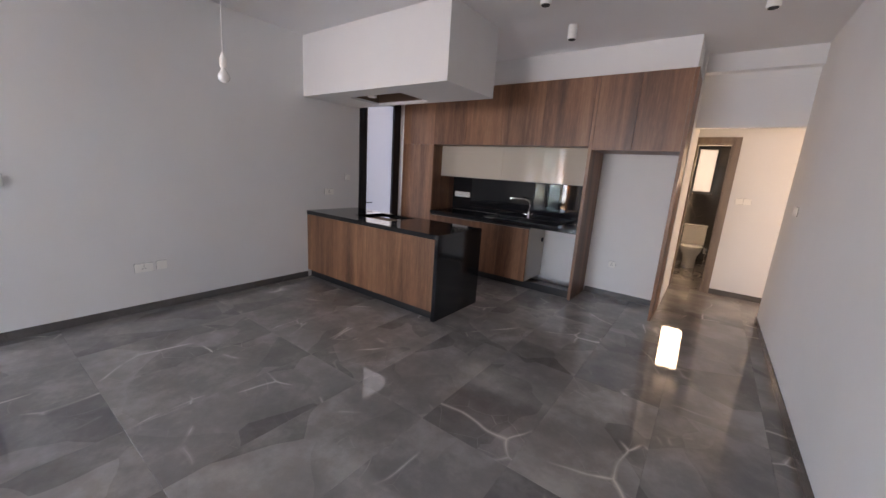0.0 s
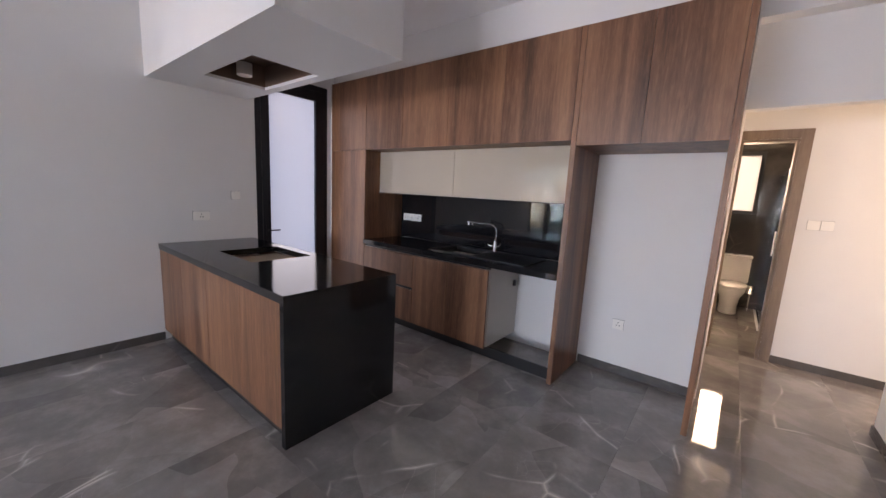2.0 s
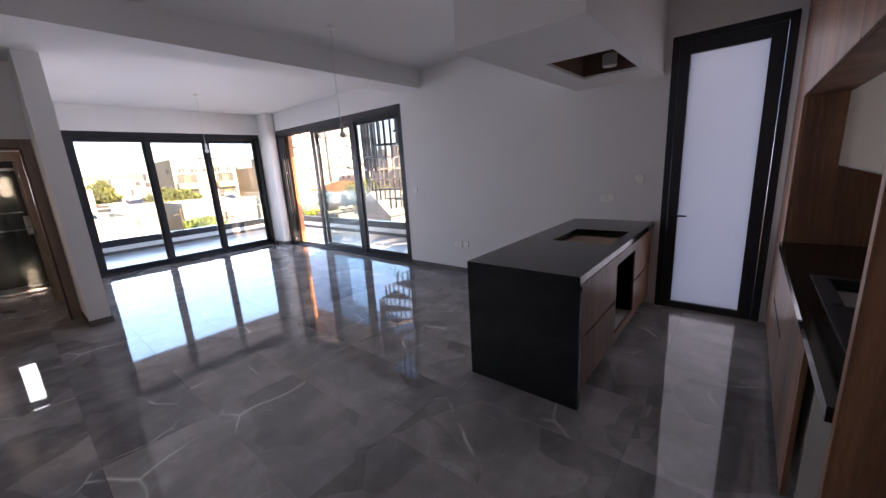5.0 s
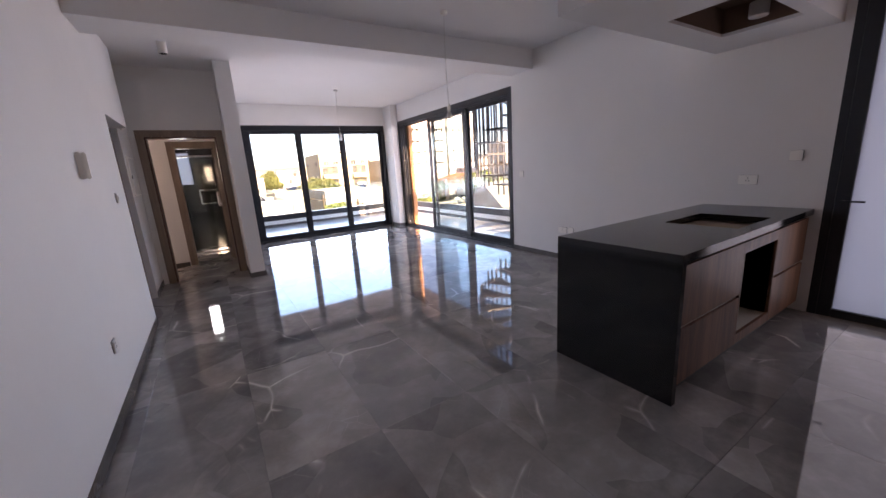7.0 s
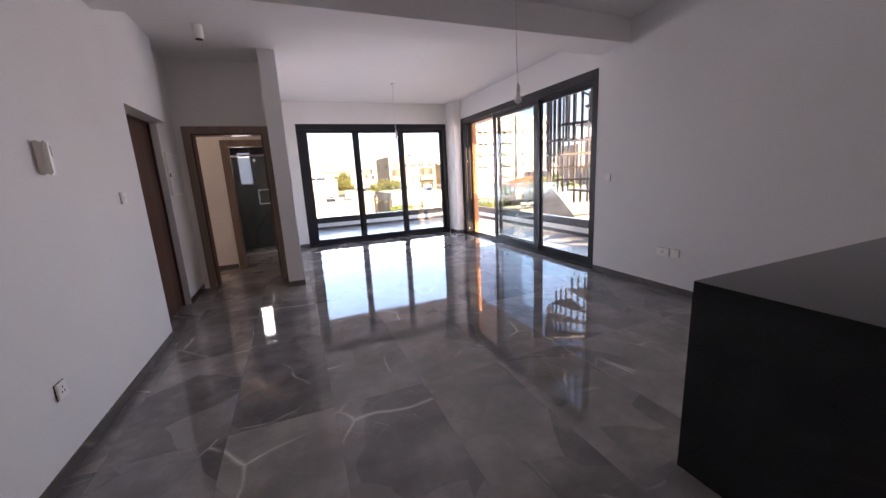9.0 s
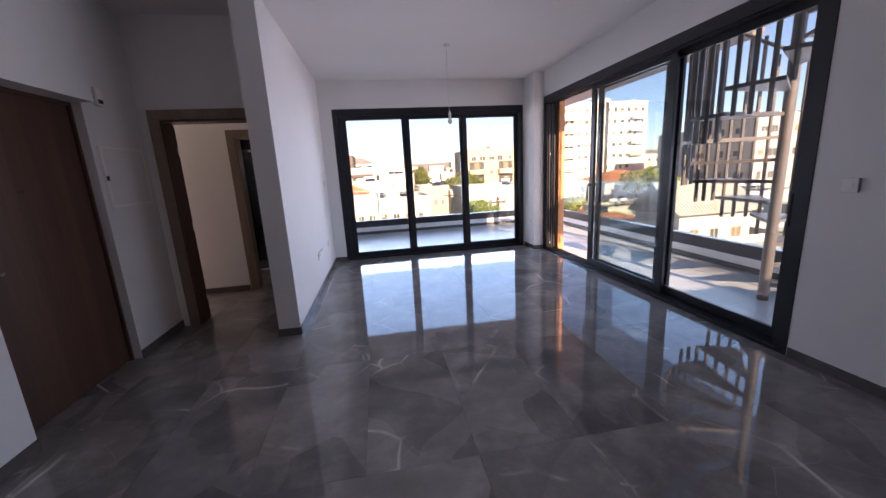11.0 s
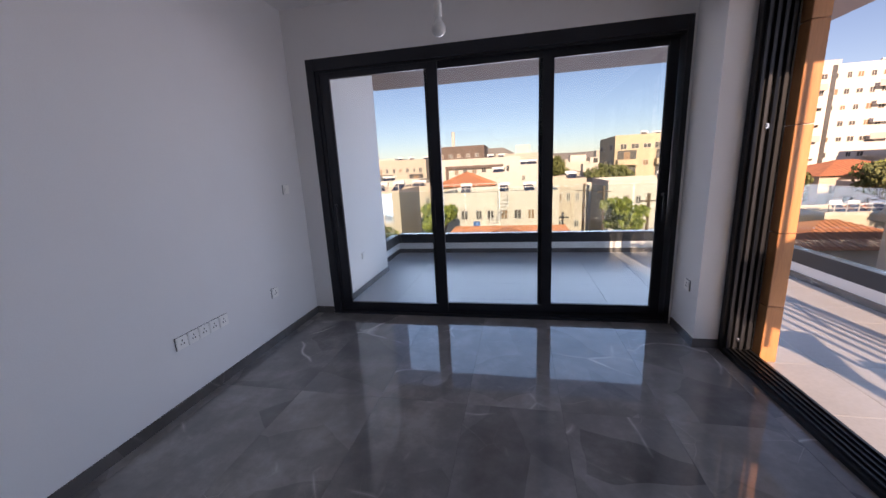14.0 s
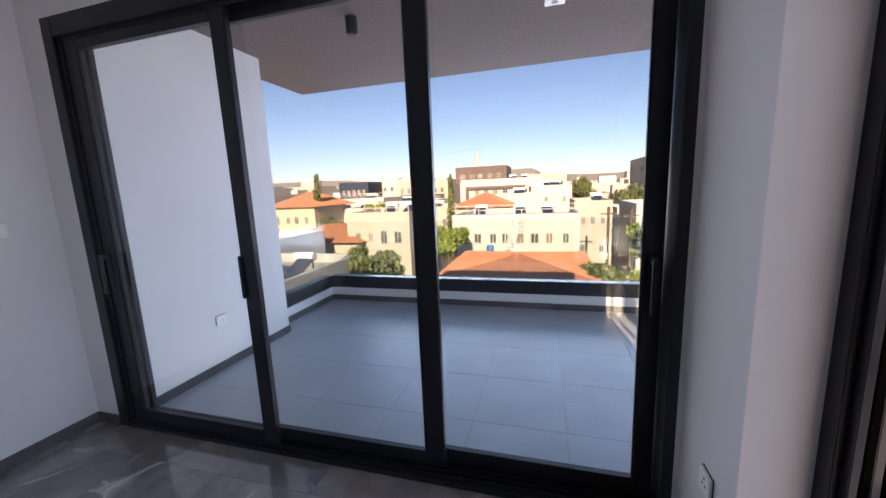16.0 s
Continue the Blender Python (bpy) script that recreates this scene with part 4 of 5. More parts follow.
solid("parapet", boxes((XR - 0.12, -0.37, YE - 0.12, YE, BZ, 0.165), (XR - 0.12, XR, YE, 4.2, BZ, 0.165), (-0.37, -0.25, YE, -6.06, BZ, 0.165)), OUTWALL, "low white rendered parapet round the balcony", "parapet")
solid("balcony_skirting", boxes((XR, -0.37, YE, YE + 0.012, BZ, 0.055), (XR, XR + 0.012, YE + 0.012, 4.2, BZ, 0.055), (-0.587, -0.575, -6.06, YS - 0.2, BZ, 0.055), (-0.382, -0.37, YE + 0.012, -6.06, BZ, 0.055), (-0.587, -0.37, -6.072, -6.06, BZ, 0.055)), SKIRT, "grey tile skirting round the balcony", "skirting")
rail = thing("glass_balustrade", (XR, YE, 0.165), "clear glass balustrade in a dark aluminium clamp profile", "balustrade")
part("clamp_profile", boxes((XR - 0.125, -0.37, YE - 0.125, YE + 0.005, 0.166, 0.335), (XR - 0.125, XR + 0.005, YE + 0.005, 4.2, 0.166, 0.335), (-0.375, -0.245, YE + 0.005, -6.06, 0.166, 0.335), bevel=0.004), ALU, rail, "dark aluminium clamp profile")
def rail_pane(x0, x1, y0, y1):
    g = part("pane", boxes((x0, x1, y0, y1, 0.336, 1.12)), RAILGLASS, rail, "clear glass pane")
    g.visible_shadow = False
for i in range(4):
    rail_pane(-5.85 + i * 1.4, -5.85 + i * 1.4 + 1.385, YE - 0.068, YE - 0.056)
for i in range(7):
    rail_pane(XR - 0.068, XR - 0.056, YE + 0.05 + i * 1.55, YE + 0.05 + i * 1.55 + 1.535)
rail_pane(-0.318, -0.306, YE + 0.05, -6.1)
pc = thing("column_cladding", (XW - 0.35, -3.75, BZ), "orange cedar boards cladding the corner pier outside the window", "cladding")
zs = (BZ, 0.42, 0.96, 1.68, 2.30, 2.92)
for z0, z1 in zip(zs, zs[1:]):
    part("board", boxes((XW - 0.31, XW - 0.205, -3.80, -3.70, z0 + 0.003, z1 - 0.003), bevel=0.003), ORANGE, pc)
part("pier", boxes((XW - 0.31, XW - 0.205, YS - 0.2, -3.80, BZ, 2.92)), OUTWALL, pc, "white rendered pier behind the boards")
solid("drain_cover", boxes((-3.55, -3.40, -5.98, -5.88, 2.914, 2.92), (-3.50, -3.45, -5.94, -5.92, 2.900, 2.914)), PLASTIC, "small white sensor plate on the soffit", "sensor", kind="")

# spiral stair to the roof
SCX, SCY, SR = -5.17, -0.72, 0.83
st = thing("spiral_stair", (SCX, SCY, BZ), "dark steel spiral stair with thin upright balusters", "spiral stair")
part("pole", rods(((SCX, SCY, BZ), (SCX, SCY, 4.6), 0.05), seg=16), STEEL, st)
hand = []
for i in range(17):
    z, a = 0.16 + 0.215 * i, radians(-120 + 27 * (i - 3.8))
    bm = bmesh.new()
    n, w = 4, radians(15)
    low, top = [], []
    for k in range(n + 1):
        b = a - w + 2 * w * k / n
        p = (SCX + SR * math.cos(b), SCY + SR * math.sin(b))
        low.append(bm.verts.new((*p, z - 0.035))); top.append(bm.verts.new((*p, z)))
    cl, ct = bm.verts.new((SCX, SCY, z - 0.035)), bm.verts.new((SCX, SCY, z))
    bm.faces.new([ct] + top); bm.faces.new(([cl] + low)[::-1])
    for k in range(n):
        bm.faces.new((low[k], low[k + 1], top[k + 1], top[k]))
    bm.faces.new((cl, low[0], top[0], ct)); bm.faces.new((low[n], cl, ct, top[n]))
    part("tread", bm, STEEL, st)
    for b in (a - 0.157, a, a + 0.157):
        x, y = SCX + (SR - 0.02) * math.cos(b), SCY + (SR - 0.02) * math.sin(b)
        part("baluster", rods(((x, y, z - 0.26), (x, y, z + 1.75), 0.021), seg=6), STEEL, st)
    hand.append((SCX + (SR - 0.02) * math.cos(a), SCY + (SR - 0.02) * math.sin(a), z + 1.75))
part("handrail", tube(hand, 0.02, 8), STEEL, st)

# ---- the town ----
GZ = -9.5
GROUND = plain("dry_ground", (0.30, 0.24, 0.17), 0.95, vary=0.3, scale=0.08, grain=1.5, relief=0.4)
ASPHALT = plain("asphalt", (0.055, 0.054, 0.052), 0.9, vary=0.2, scale=0.4, grain=6)
PAINTS = [plain("town_render_" + k, c, 0.85, vary=0.10, scale=0.35, grain=3.0, relief=0.3, shuffle=True) for k, c in
    (("white", (0.53, 0.50, 0.455)), ("cream", (0.47, 0.41, 0.34)), ("ochre", (0.50, 0.42, 0.29)), ("grey", (0.42, 0.40, 0.38)))]
WHITE_, CREAM_, OCHRE_, GREY_ = PAINTS
BROWN_ = plain("brown_cladding", (0.13, 0.09, 0.075), 0.7, vary=0.2, scale=0.5)
ROOFTILE = plain("terracotta_tiles", (0.47, 0.19, 0.10), 0.85, vary=0.25, scale=1.2, grain=9, relief=0.5, shuffle=True)
CONCRETE = plain("roof_concrete", (0.42, 0.39, 0.35), 0.9, vary=0.15, scale=0.5, grain=4)
PANE_AND_SHADE = plain("far_window_and_shade", (0.085, 0.085, 0.085), 0.15, vary=0.3, relief=0)
SHUTTER = plain("brown_shutter", (0.24, 0.16, 0.10), 0.7, vary=0.2)
PANEL = plain("solar_panel", (0.03, 0.04, 0.07), 0.15, vary=0.2, relief=0)
TANKW = plain("white_tank", (0.75, 0.74, 0.72), 0.4, vary=0.05)
BARK = plain("bark", (0.10, 0.07, 0.05), 0.95, vary=0.3, scale=5)

def leaf_mat(name, a, b):
    m, nt, bs, _ = nodes_of(name)
    g = nt.nodes.new("ShaderNodeNewGeometry")
    nt.links.new(ramp(nt, g.outputs["Random Per Island"], ((0.0, a), (1.0, b))), bs.inputs["Base Color"])
    bs.inputs["Roughness"].default_value = 0.7
    return m

LEAF_A = leaf_mat("olive_leaf", (0.055, 0.075, 0.024), (0.19, 0.21, 0.075))
LEAF_B = leaf_mat("bright_leaf", (0.09, 0.13, 0.024), (0.30, 0.34, 0.07))
LEAF_C = leaf_mat("cypress_leaf", (0.045, 0.065, 0.02), (0.19, 0.20, 0.06))

solid("ground", boxes((-2500, 2500, -2500, 300, GZ - 1, GZ)), GROUND, "dry sandy ground of the town", "ground")
solid("road", boxes((-9.6, -6.6, -90, -13, GZ, GZ + 0.03), (-40, 40, -20, -13.5, GZ + 0.001, GZ + 0.035)), ASPHALT, "grey asphalt street between the houses", "road")

rng = random.Random(5)

def window_pieces(b, wall_axis, face, a0, a1, z0, z1, cols, rows, fill=0.5, shutters=0.3, tall=0.36):
    """Openings on one face of a building, each with its frame, pane and sill."""
    cw, ch = (a1 - a0) / cols, (z1 - z0) / rows
    for r in range(rows):
        for k in range(cols):
            if rng.random() < 0.12:
                continue
            m = a0 + cw * (k + 0.5) + rng.uniform(-0.08, 0.08) * cw
            w, h = cw * fill * rng.uniform(0.6, 1.05) / 2, ch * tall * rng.uniform(0.62, 0.95) / 2
            z = z0 + ch * (r + 0.6)
            def bx(u0, u1, d0, d1, q0, q1):
                return (u0, u1, face + d0, face + d1, q0, q1) if wall_axis == "y" else (face + d0, face + d1, u0, u1, q0, q1)
            win = part("window", boxes(bx(m - w - 0.07, m + w + 0.07, 0.0, 0.06, z - h - 0.07, z - h), bx(m - w - 0.07, m + w + 0.07, 0.0, 0.06, z + h, z + h + 0.07), bx(m - w - 0.07, m - w, 0.0, 0.06, z - h, z + h), bx(m + w, m + w + 0.07, 0.0, 0.06, z - h, z + h), bx(m - 0.03, m + 0.03, 0.0, 0.05, z - h, z + h)), WHITE_ if rng.random() < 0.6 else GREY_, b)
            part("pane", boxes(bx(m - w, m + w, 0.004, 0.03, z - h, z + h)), SHUTTER if rng.random() < shutters else PANE_AND_SHADE, win)

def roof_gear(b, x0, x1, y0, y1, z, n):
    for _ in range(n):
        x, y = rng.uniform(x0 + 1, x1 - 1.5), rng.uniform((y0 + y1) / 2, y1 - 0.8)
        bm = bmesh.new()
        box(bm, -0.4, 0.4, -0.65, 0.65, -0.03, 0.03)
        bmesh.ops.transform(bm, matrix=Matrix.Translation((x, y, z + 0.5)) @ Matrix.Rotation(radians(-40), 4, "X") @ Matrix.Rotation(radians(rng.uniform(-20, 20)), 4, "Z"), verts=bm.verts)
        part("solar_panel", bm, PANEL, b, "dark solar water panel")
        part("water_tank", rods(((x - 0.5, y - 0.6, z + 0.95), (x + 0.5, y - 0.6, z + 0.95), 0.2), seg=12), TANKW, b, "white water tank")
        part("tank_stand", boxes((x - 0.4, x - 0.35, y - 0.63, y - 0.57, z, z + 0.77), (x + 0.35, x + 0.4, y - 0.63, y - 0.57, z, z + 0.77)), STEEL, b)

def block(name, x0, x1, y0, y1, top, mat, label, cols=4, rows=2, side="", z0=GZ, gear=0, roof="flat", roofmat=None, rise=1.4, category="house", fill=0.45, zb=None, railing=False):
    b = thing(name, ((x0 + x1) / 2, (y0 + y1) / 2, GZ), label, category)
    part("wall", boxes((x0, x1, y0, y1, z0, top)), mat, b)
    if roof == "flat":
        t = 0.22
        part("roof", boxes((x0 + t, x1 - t, y0 + t, y1 - t, top, top + 0.04)), CONCRETE, b)
        part("roof_edge", boxes((x0, x1, y1 - t, y1, top, top + 0.5), (x0, x1, y0, y0 + t, top, top + 0.5), (x0, x0 + t, y0 + t, y1 - t, top, top + 0.5), (x1 - t, x1, y0 + t, y1 - t, top, top + 0.5)), mat, b)
    else:
        e = 0.5
        bm = bmesh.new()
        ax0, ax1, ay0, ay1 = x0 - e, x1 + e, y0 - e, y1 + e
        ins = min(ax1 - ax0, ay1 - ay0) / 2
        if roof == "gable":
            ins = 0.0
        base = [bm.verts.new(p) for p in ((ax0, ay0, top), (ax1, ay0, top), (ax1, ay1, top), (ax0, ay1, top))]
        if ax1 - ax0 >= ay1 - ay0:
            r = [bm.verts.new((ax0 + ins, (ay0 + ay1) / 2, top + rise)), bm.verts.new((ax1 - ins, (ay0 + ay1) / 2, top + rise))]
            fs = ((0, 1, 5, 4), (2, 3, 4, 5), (3, 0, 4), (1, 2, 5))
        else:
            r = [bm.verts.new(((ax0 + ax1) / 2, ay0 + ins, top + rise)), bm.verts.new(((ax0 + ax1) / 2, ay1 - ins, top + rise))]
            fs = ((3, 0, 4, 5), (1, 2, 5, 4), (0, 1, 4), (2, 3, 5))
        vs = base + r
        for f in fs:
            bm.faces.new([vs[i] for i in f])
        bm.faces.new(base[::-1])
        part("roof", bm, roofmat or ROOFTILE, b, "pitched tile roof")
        lines = bmesh.new()
        long = ax1 - ax0 >= ay1 - ay0
        for k in range(26):
            f = (k + 0.5) / 26
            if long:
                x = ax0 + (ax1 - ax0) * f
                g = max(0.0, min(1.0, min(x - ax0, ax1 - x) / ins)) if ins else 1.0
                for ye in (ay0, ay1):
                    ym = ye + ((ay0 + ay1) / 2 - ye) * g
                    rod(lines, (x, ye, top + 0.02), (x, ym, top + rise * g + 0.02), 0.05, seg=4, caps=False)
            else:
                y = ay0 + (ay1 - ay0) * f
                g = max(0.0, min(1.0, min(y - ay0, ay1 - y) / ins)) if ins else 1.0
                for xe in (ax0, ax1):
                    xm = xe + ((ax0 + ax1) / 2 - xe) * g
                    rod(lines, (xe, y, top + 0.02), (xm, y, top + rise * g + 0.02), 0.05, seg=4, caps=False)
        part("tile_rows", lines, roofmat or ROOFTILE, b)
    zb = z0 + 0.4 if zb is None else zb
    rows = max(rows, int((top - 0.3 - zb) / 2.7 + 0.4))
    window_pieces(b, "y", y1, x0 + 0.4, x1 - 0.4, zb, top - 0.3, int(cols * 1.35 + 0.5), rows, fill)
    if side == "+x":
        window_pieces(b, "x", x1, y0 + 0.4, y1 - 0.4, zb, top - 0.3, max(2, int((y1 - y0) / 3.2)), rows, fill)
    roof_gear(b, x0, x1, y0, y1, top, gear)
    if railing:
        bars = bmesh.new()
        for k in range(int((x1 - x0) / 0.9) + 1):
            box(bars, x0 + k * 0.9, x0 + k * 0.9 + 0.05, y1 - 0.1, y1 - 0.05, top + 0.4, top + 1.2)
        for z in (0.8, 1.15):
            box(bars, x0, x1, y1 - 0.1, y1 - 0.05, top + z, top + z + 0.05)
        part("roof_railing", bars, WHITE_, b, "white roof railing")
    return b

def balconies(b, bays, y, z0, rise, floors, mat):
    """Balconies on the face y: a flat dark sheet painted as a shaded opening, slab and solid parapet for each bay and
    floor.
    """
    for x0, x1 in bays:
        for r in range(floors):
            z = z0 + rise * r
            # flat dark sheet, standing in for the shade of a deep opening
            part("shade_sheet", boxes((x0 + 0.15, x1 - 0.15, y + 0.07, y + 0.10, z + 0.1, z + rise - 0.45)), PANE_AND_SHADE, b)
            part("balcony_door", boxes(((x0 + x1) / 2 - 0.5, (x0 + x1) / 2 + 0.5, y + 0.10, y + 0.13, z + 0.1, z + 2.05)), SHUTTER, b)
            bal = part("balcony", boxes((x0, x1, y, y + 1.1, z - 0.12, z)), mat, b)
            part("parapet", boxes((x0, x1, y + 1.0, y + 1.1, z, z + 0.8), (x0, x0 + 0.1, y, y + 1.0, z, z + 0.8), (x1 - 0.1, x1, y, y + 1.0, z, z + 0.8)), mat, bal)

block("tiled_house", -5.2, 1.2, -25.5, -18.8, -2.6, CREAM_, "low house with old orange hipped tile roof", 3, 2, roof="hip", rise=0.6)
block("white_house", -5.7, 3.6, -38, -30, -1.0, WHITE_, "white two-storey flat-roofed house with roof railing", 6, 2, zb=-8.8, gear=3, railing=True)
white_flats = block("white_apartment_block", -3.0, 8.6, -66, -55, 2.2, WHITE_, "white modern apartment block with dark outlined balcony", 6, 4, gear=2, category="apartment building", side="+x")
block("brown_penthouse", 2.5, 10.5, -68, -60, 4.3, BROWN_, "dark brown clad upper storey of the apartment block", 4, 1, zb=2.3, category="apartment building", z0=2.21)
balconies(white_flats, ((-2.9, -0.9),), -55, -6.5, 2.8, 3, WHITE_)
ol = thing("balcony_outline", (3, -54.9, 0), "dark outlined recessed balcony band on the white block", "balcony")
part("surround", boxes((-0.6, 7.8, -54.98, -54.6, 1.3, 1.7), (-0.6, 7.8, -54.98, -54.6, -1.3, -1.0), (-0.6, -0.2, -54.98, -54.6, -1.0, 1.3), (7.4, 7.8, -54.98, -54.6, -1.0, 1.3)), BROWN_, ol)
block("red_roof_house", 0.4, 6.6, -50, -42.3, -0.6, OCHRE_, "ochre house with red hipped tile roof", 3, 2, roof="hip", rise=1.5)
block("solar_house", 6.4, 11.6, -34, -28, -0.5, CREAM_, "cream two-storey house with solar panels on the roof", 3, 2, gear=3, railing=True)
block("corner_house", 21.5, 27.5, -46, -38, 0.2, OCHRE_, "ochre house with orange hipped tile roof", 3, 2, roof="hip", rise=1.6, side="")
block("garage_house", 6.2, 12.0, -20, -14, -2.2, GREY_, "low flat-roofed house with solar panels and tanks", 3, 2, gear=4)
block("garage_house", 12.4, 18, -26, -18, -1.6, WHITE_, "low white flat-roofed house with tanks", 3, 2, gear=2)
block("orange_roof_house", 10.5, 17.5, -33, -27.5, -2.2, CREAM_, "cream house with low orange tile roof", 3, 2, roof="hip", rise=1.2)
yellow = block("yellow_apartment_block", -29, -19, -82, -70, 5.0, OCHRE_, "yellow ochre apartment block with dark balconies", 4, 5, gear=4, category="apartment building", fill=0.6, side="+x")
balconies(yellow, ((-28.6, -25.4), (-22.6, -19.3)), -70, -7.6, 2.75, 4, OCHRE_)
block("low_white_building", -18, -11, -46, -38, -0.9, WHITE_, "low white building with a row of arched windows", 5, 2, gear=1)
block("cream_house", -9.4, -6.0, -48, -40, -0.6, CREAM_, "cream two-storey house beside the street", 2, 2, gear=2)
block("cream_house", -3.0, 2.5, -52, -47, 0.2, WHITE_, "white stepped house with roof tanks", 3, 3, gear=2)
block("white_stepped_house", -6.5, -1.5, -60, -52, 1.0, WHITE_, "white stepped house with terrace", 3, 3, gear=3)
block("office_block", 24, 40, -90, -80, 3.6, WHITE_, "pale flat-roofed office block", 7, 4, gear=2, category="apartment building")
block("blue_glass_office", 28, 34, -70, -64, 3.0, PANEL, "blue glass fronted office block", 4, 4, category="office")
cream_flats = block("cream_apartment_block", 14, 24, -78, -68, 2.9, CREAM_, "cream apartment block with balconies", 5, 4, gear=3, category="apartment building")
balconies(cream_flats, ((14.5, 17.5), (20.4, 23.4)), -68, -7.2, 2.8, 3, CREAM_)
TOWERW = plain("tower_white", (0.60, 0.58, 0.56), 0.85, vary=0.06, scale=0.3, grain=2)
tower = block("tower_block", -66.5, -44, -93, -80, 15.0, TOWERW, "tall white apartment tower with rows of balconies", 9, 9, side="+x", gear=5, category="apartment building", fill=0.5)
for r in range(8):
    for xb in (-63.5, -53.2, -46):
        part("balcony", boxes((xb - 1.5, xb + 1.5, -80, -79.1, -8.6 + 2.85 * r, -8.45 + 2.85 * r), (xb - 1.5, xb + 1.5, -79.15, -79.1, -8.45 + 2.85 * r, -7.55 + 2.85 * r), bevel=0), GREY_ if r % 3 == 1 else TOWERW, tower)
# dark strip on the face, painted as the shaded groove between two slabs
part("shade_strip", boxes((-56.2, -55.5, -80.0, -79.92, GZ + 2, 15.4)), PANE_AND_SHADE, tower, "dark strip painted for the shaded groove up the tower")
part("lift_house", boxes((-58, -54, -88, -82, 15.0, 16.6)), WHITE_, tower)
block("wide_apartment_block", -68, -51, -50, -40, 6.3, CREAM_, "wide cream apartment block under repair", 7, 5, side="+x", gear=4, category="apartment building", fill=0.6)
block("concrete_frame_building", -68, -60, -68, -61.5, 6.0, GREY_, "unfinished grey concrete frame building", 3, 5, side="+x", category="building", fill=0.8)
block("gabled_house", -28, -22, -24.5, -20, -2.4, WHITE_, "white gabled house with grey roof", 2, 2, side="+x", roof="gable", rise=2.2, roofmat=CONCRETE)
block("red_tiled_house", -42, -30, -49, -39.5, -5.6, WHITE_, "white low house with red tile roof", 4, 1, side="+x", roof="hip", rise=1.7)
block("orange_tiled_house", -52, -40, -66, -56, -1.8, CREAM_, "house with broad orange tile roof", 4, 2, side="+x", roof="hip", rise=1.8)
block("red_tiled_house", -30, -21, -37, -29, -5.0, WHITE_, "white low house with bright terracotta roof", 3, 1, side="+x", roof="hip", rise=1.3)
block("white_villa", -26, -17, -17, -8, -4.0, WHITE_, "white flat-roofed villa with roof terrace", 3, 2, side="+x", gear=3)
block("red_tiled_house", -18.5, -11, -27, -19, -5.2, CREAM_, "low house with weathered red tile roof", 3, 1, side="+x", roof="hip", rise=1.8)
block("white_villa", -22, -13, -4, 5, -4.5, WHITE_, "white flat-roofed villa behind the balcony", 3, 2, side="+x", gear=2)
block("grey_villa", -20, -12, -38, -31, -5.0, GREY_, "pale grey flat-roofed house with tanks", 3, 2, side="+x", gear=2)

for x0, x1, y0, y1, top, m, lab in ((-36, -29, -22, -14, -4.4, WHITE_, "white low house with flat roof and tanks"), (-46, -38, -30, -22, -3.6, CREAM_, "cream low house with flat roof"),
        (-38, -31, -33, -26, -4.6, WHITE_, "white low house with flat roof and tanks"), (-49, -41, -39, -32, -3.0, WHITE_, "white house with flat roof and tanks"), (-30, -23, -8, -1, -5.0, WHITE_, "white low house with flat roof"),
        (-44, -36, -18, -8, -3.4, CREAM_, "cream house with roof tanks"), (-56, -48, -28, -18, -2.2, WHITE_, "white two-storey house with roof tanks"), (-36, -29, -44, -38.5, -4.4, CREAM_, "cream low house behind trees"),
        (-46, -39, -52, -45, -2.6, WHITE_, "white house with flat roof"), (-17.5, -11.5, -58, -50, -2.0, WHITE_, "white house beside the street"), (12, 19, -60, -52, -0.4, WHITE_, "white flat-roofed house with tanks"), (6.9, 12, -50, -43, -0.9, CREAM_, "cream house with tanks"), (19.5, 27, -60, -52, 0.2, WHITE_, "white house with tanks"), (17.8, 21.5, -50, -44, -0.9, WHITE_, "white house between trees")):
    block("town_house", x0, x1, y0, y1, top, m, lab, 3, 2, side="+x", gear=3, railing=rng.random() < 0.4)

# garden things of the white house
BLUEPLASTIC = plain("blue_plastic", (0.05, 0.16, 0.42), 0.4, vary=0.08)
barrel = thing("water_barrel", (0.55, -29.0, -3.5), "blue plastic water barrel on the garden shed roof", "barrel")
part("drum", lathe(((0.24, 0.0), (0.27, 0.03), (0.28, 0.3), (0.265, 0.34), (0.28, 0.38), (0.27, 0.78), (0.24, 0.82), (0.02, 0.82)), (0.55, -29.0, -3.5), 16), BLUEPLASTIC, barrel, smooth=True)
shed = thing("garden_shed", (0.5, -29.0, GZ), "low pale garden outbuilding with flat concrete roof", "shed")
part("wall", boxes((-0.4, 1.6, -29.9, -28.3, GZ, -3.62)), CREAM_, shed)
part("roof", boxes((-0.5, 1.7, -30.0, -28.2, -3.62, -3.5), bevel=0.02), CONCRETE, shed)
ws = thing("spiral_stair", (-1.2, -29.2, GZ), "pale spiral stair outside the white house", "spiral stair")
part("pole", rods(((-1.2, -29.2, GZ), (-1.2, -29.2, 0.2), 0.06), seg=8), TANKW, ws)
for i in range(34):
    a, z = 0.5 * i, GZ + 0.25 + 0.25 * i
    part("tread", rods(((-1.2, -29.2, z), (-1.2 + 0.7 * math.cos(a), -29.2 + 0.7 * math.sin(a), z), 0.05, ), seg=4), TANKW, ws)
    part("baluster", rods(((-1.2 + 0.7 * math.cos(a), -29.2 + 0.7 * math.sin(a), z), (-1.2 + 0.7 * math.cos(a), -29.2 + 0.7 * math.sin(a), z + 0.9), 0.02), seg=4), TANKW, ws)
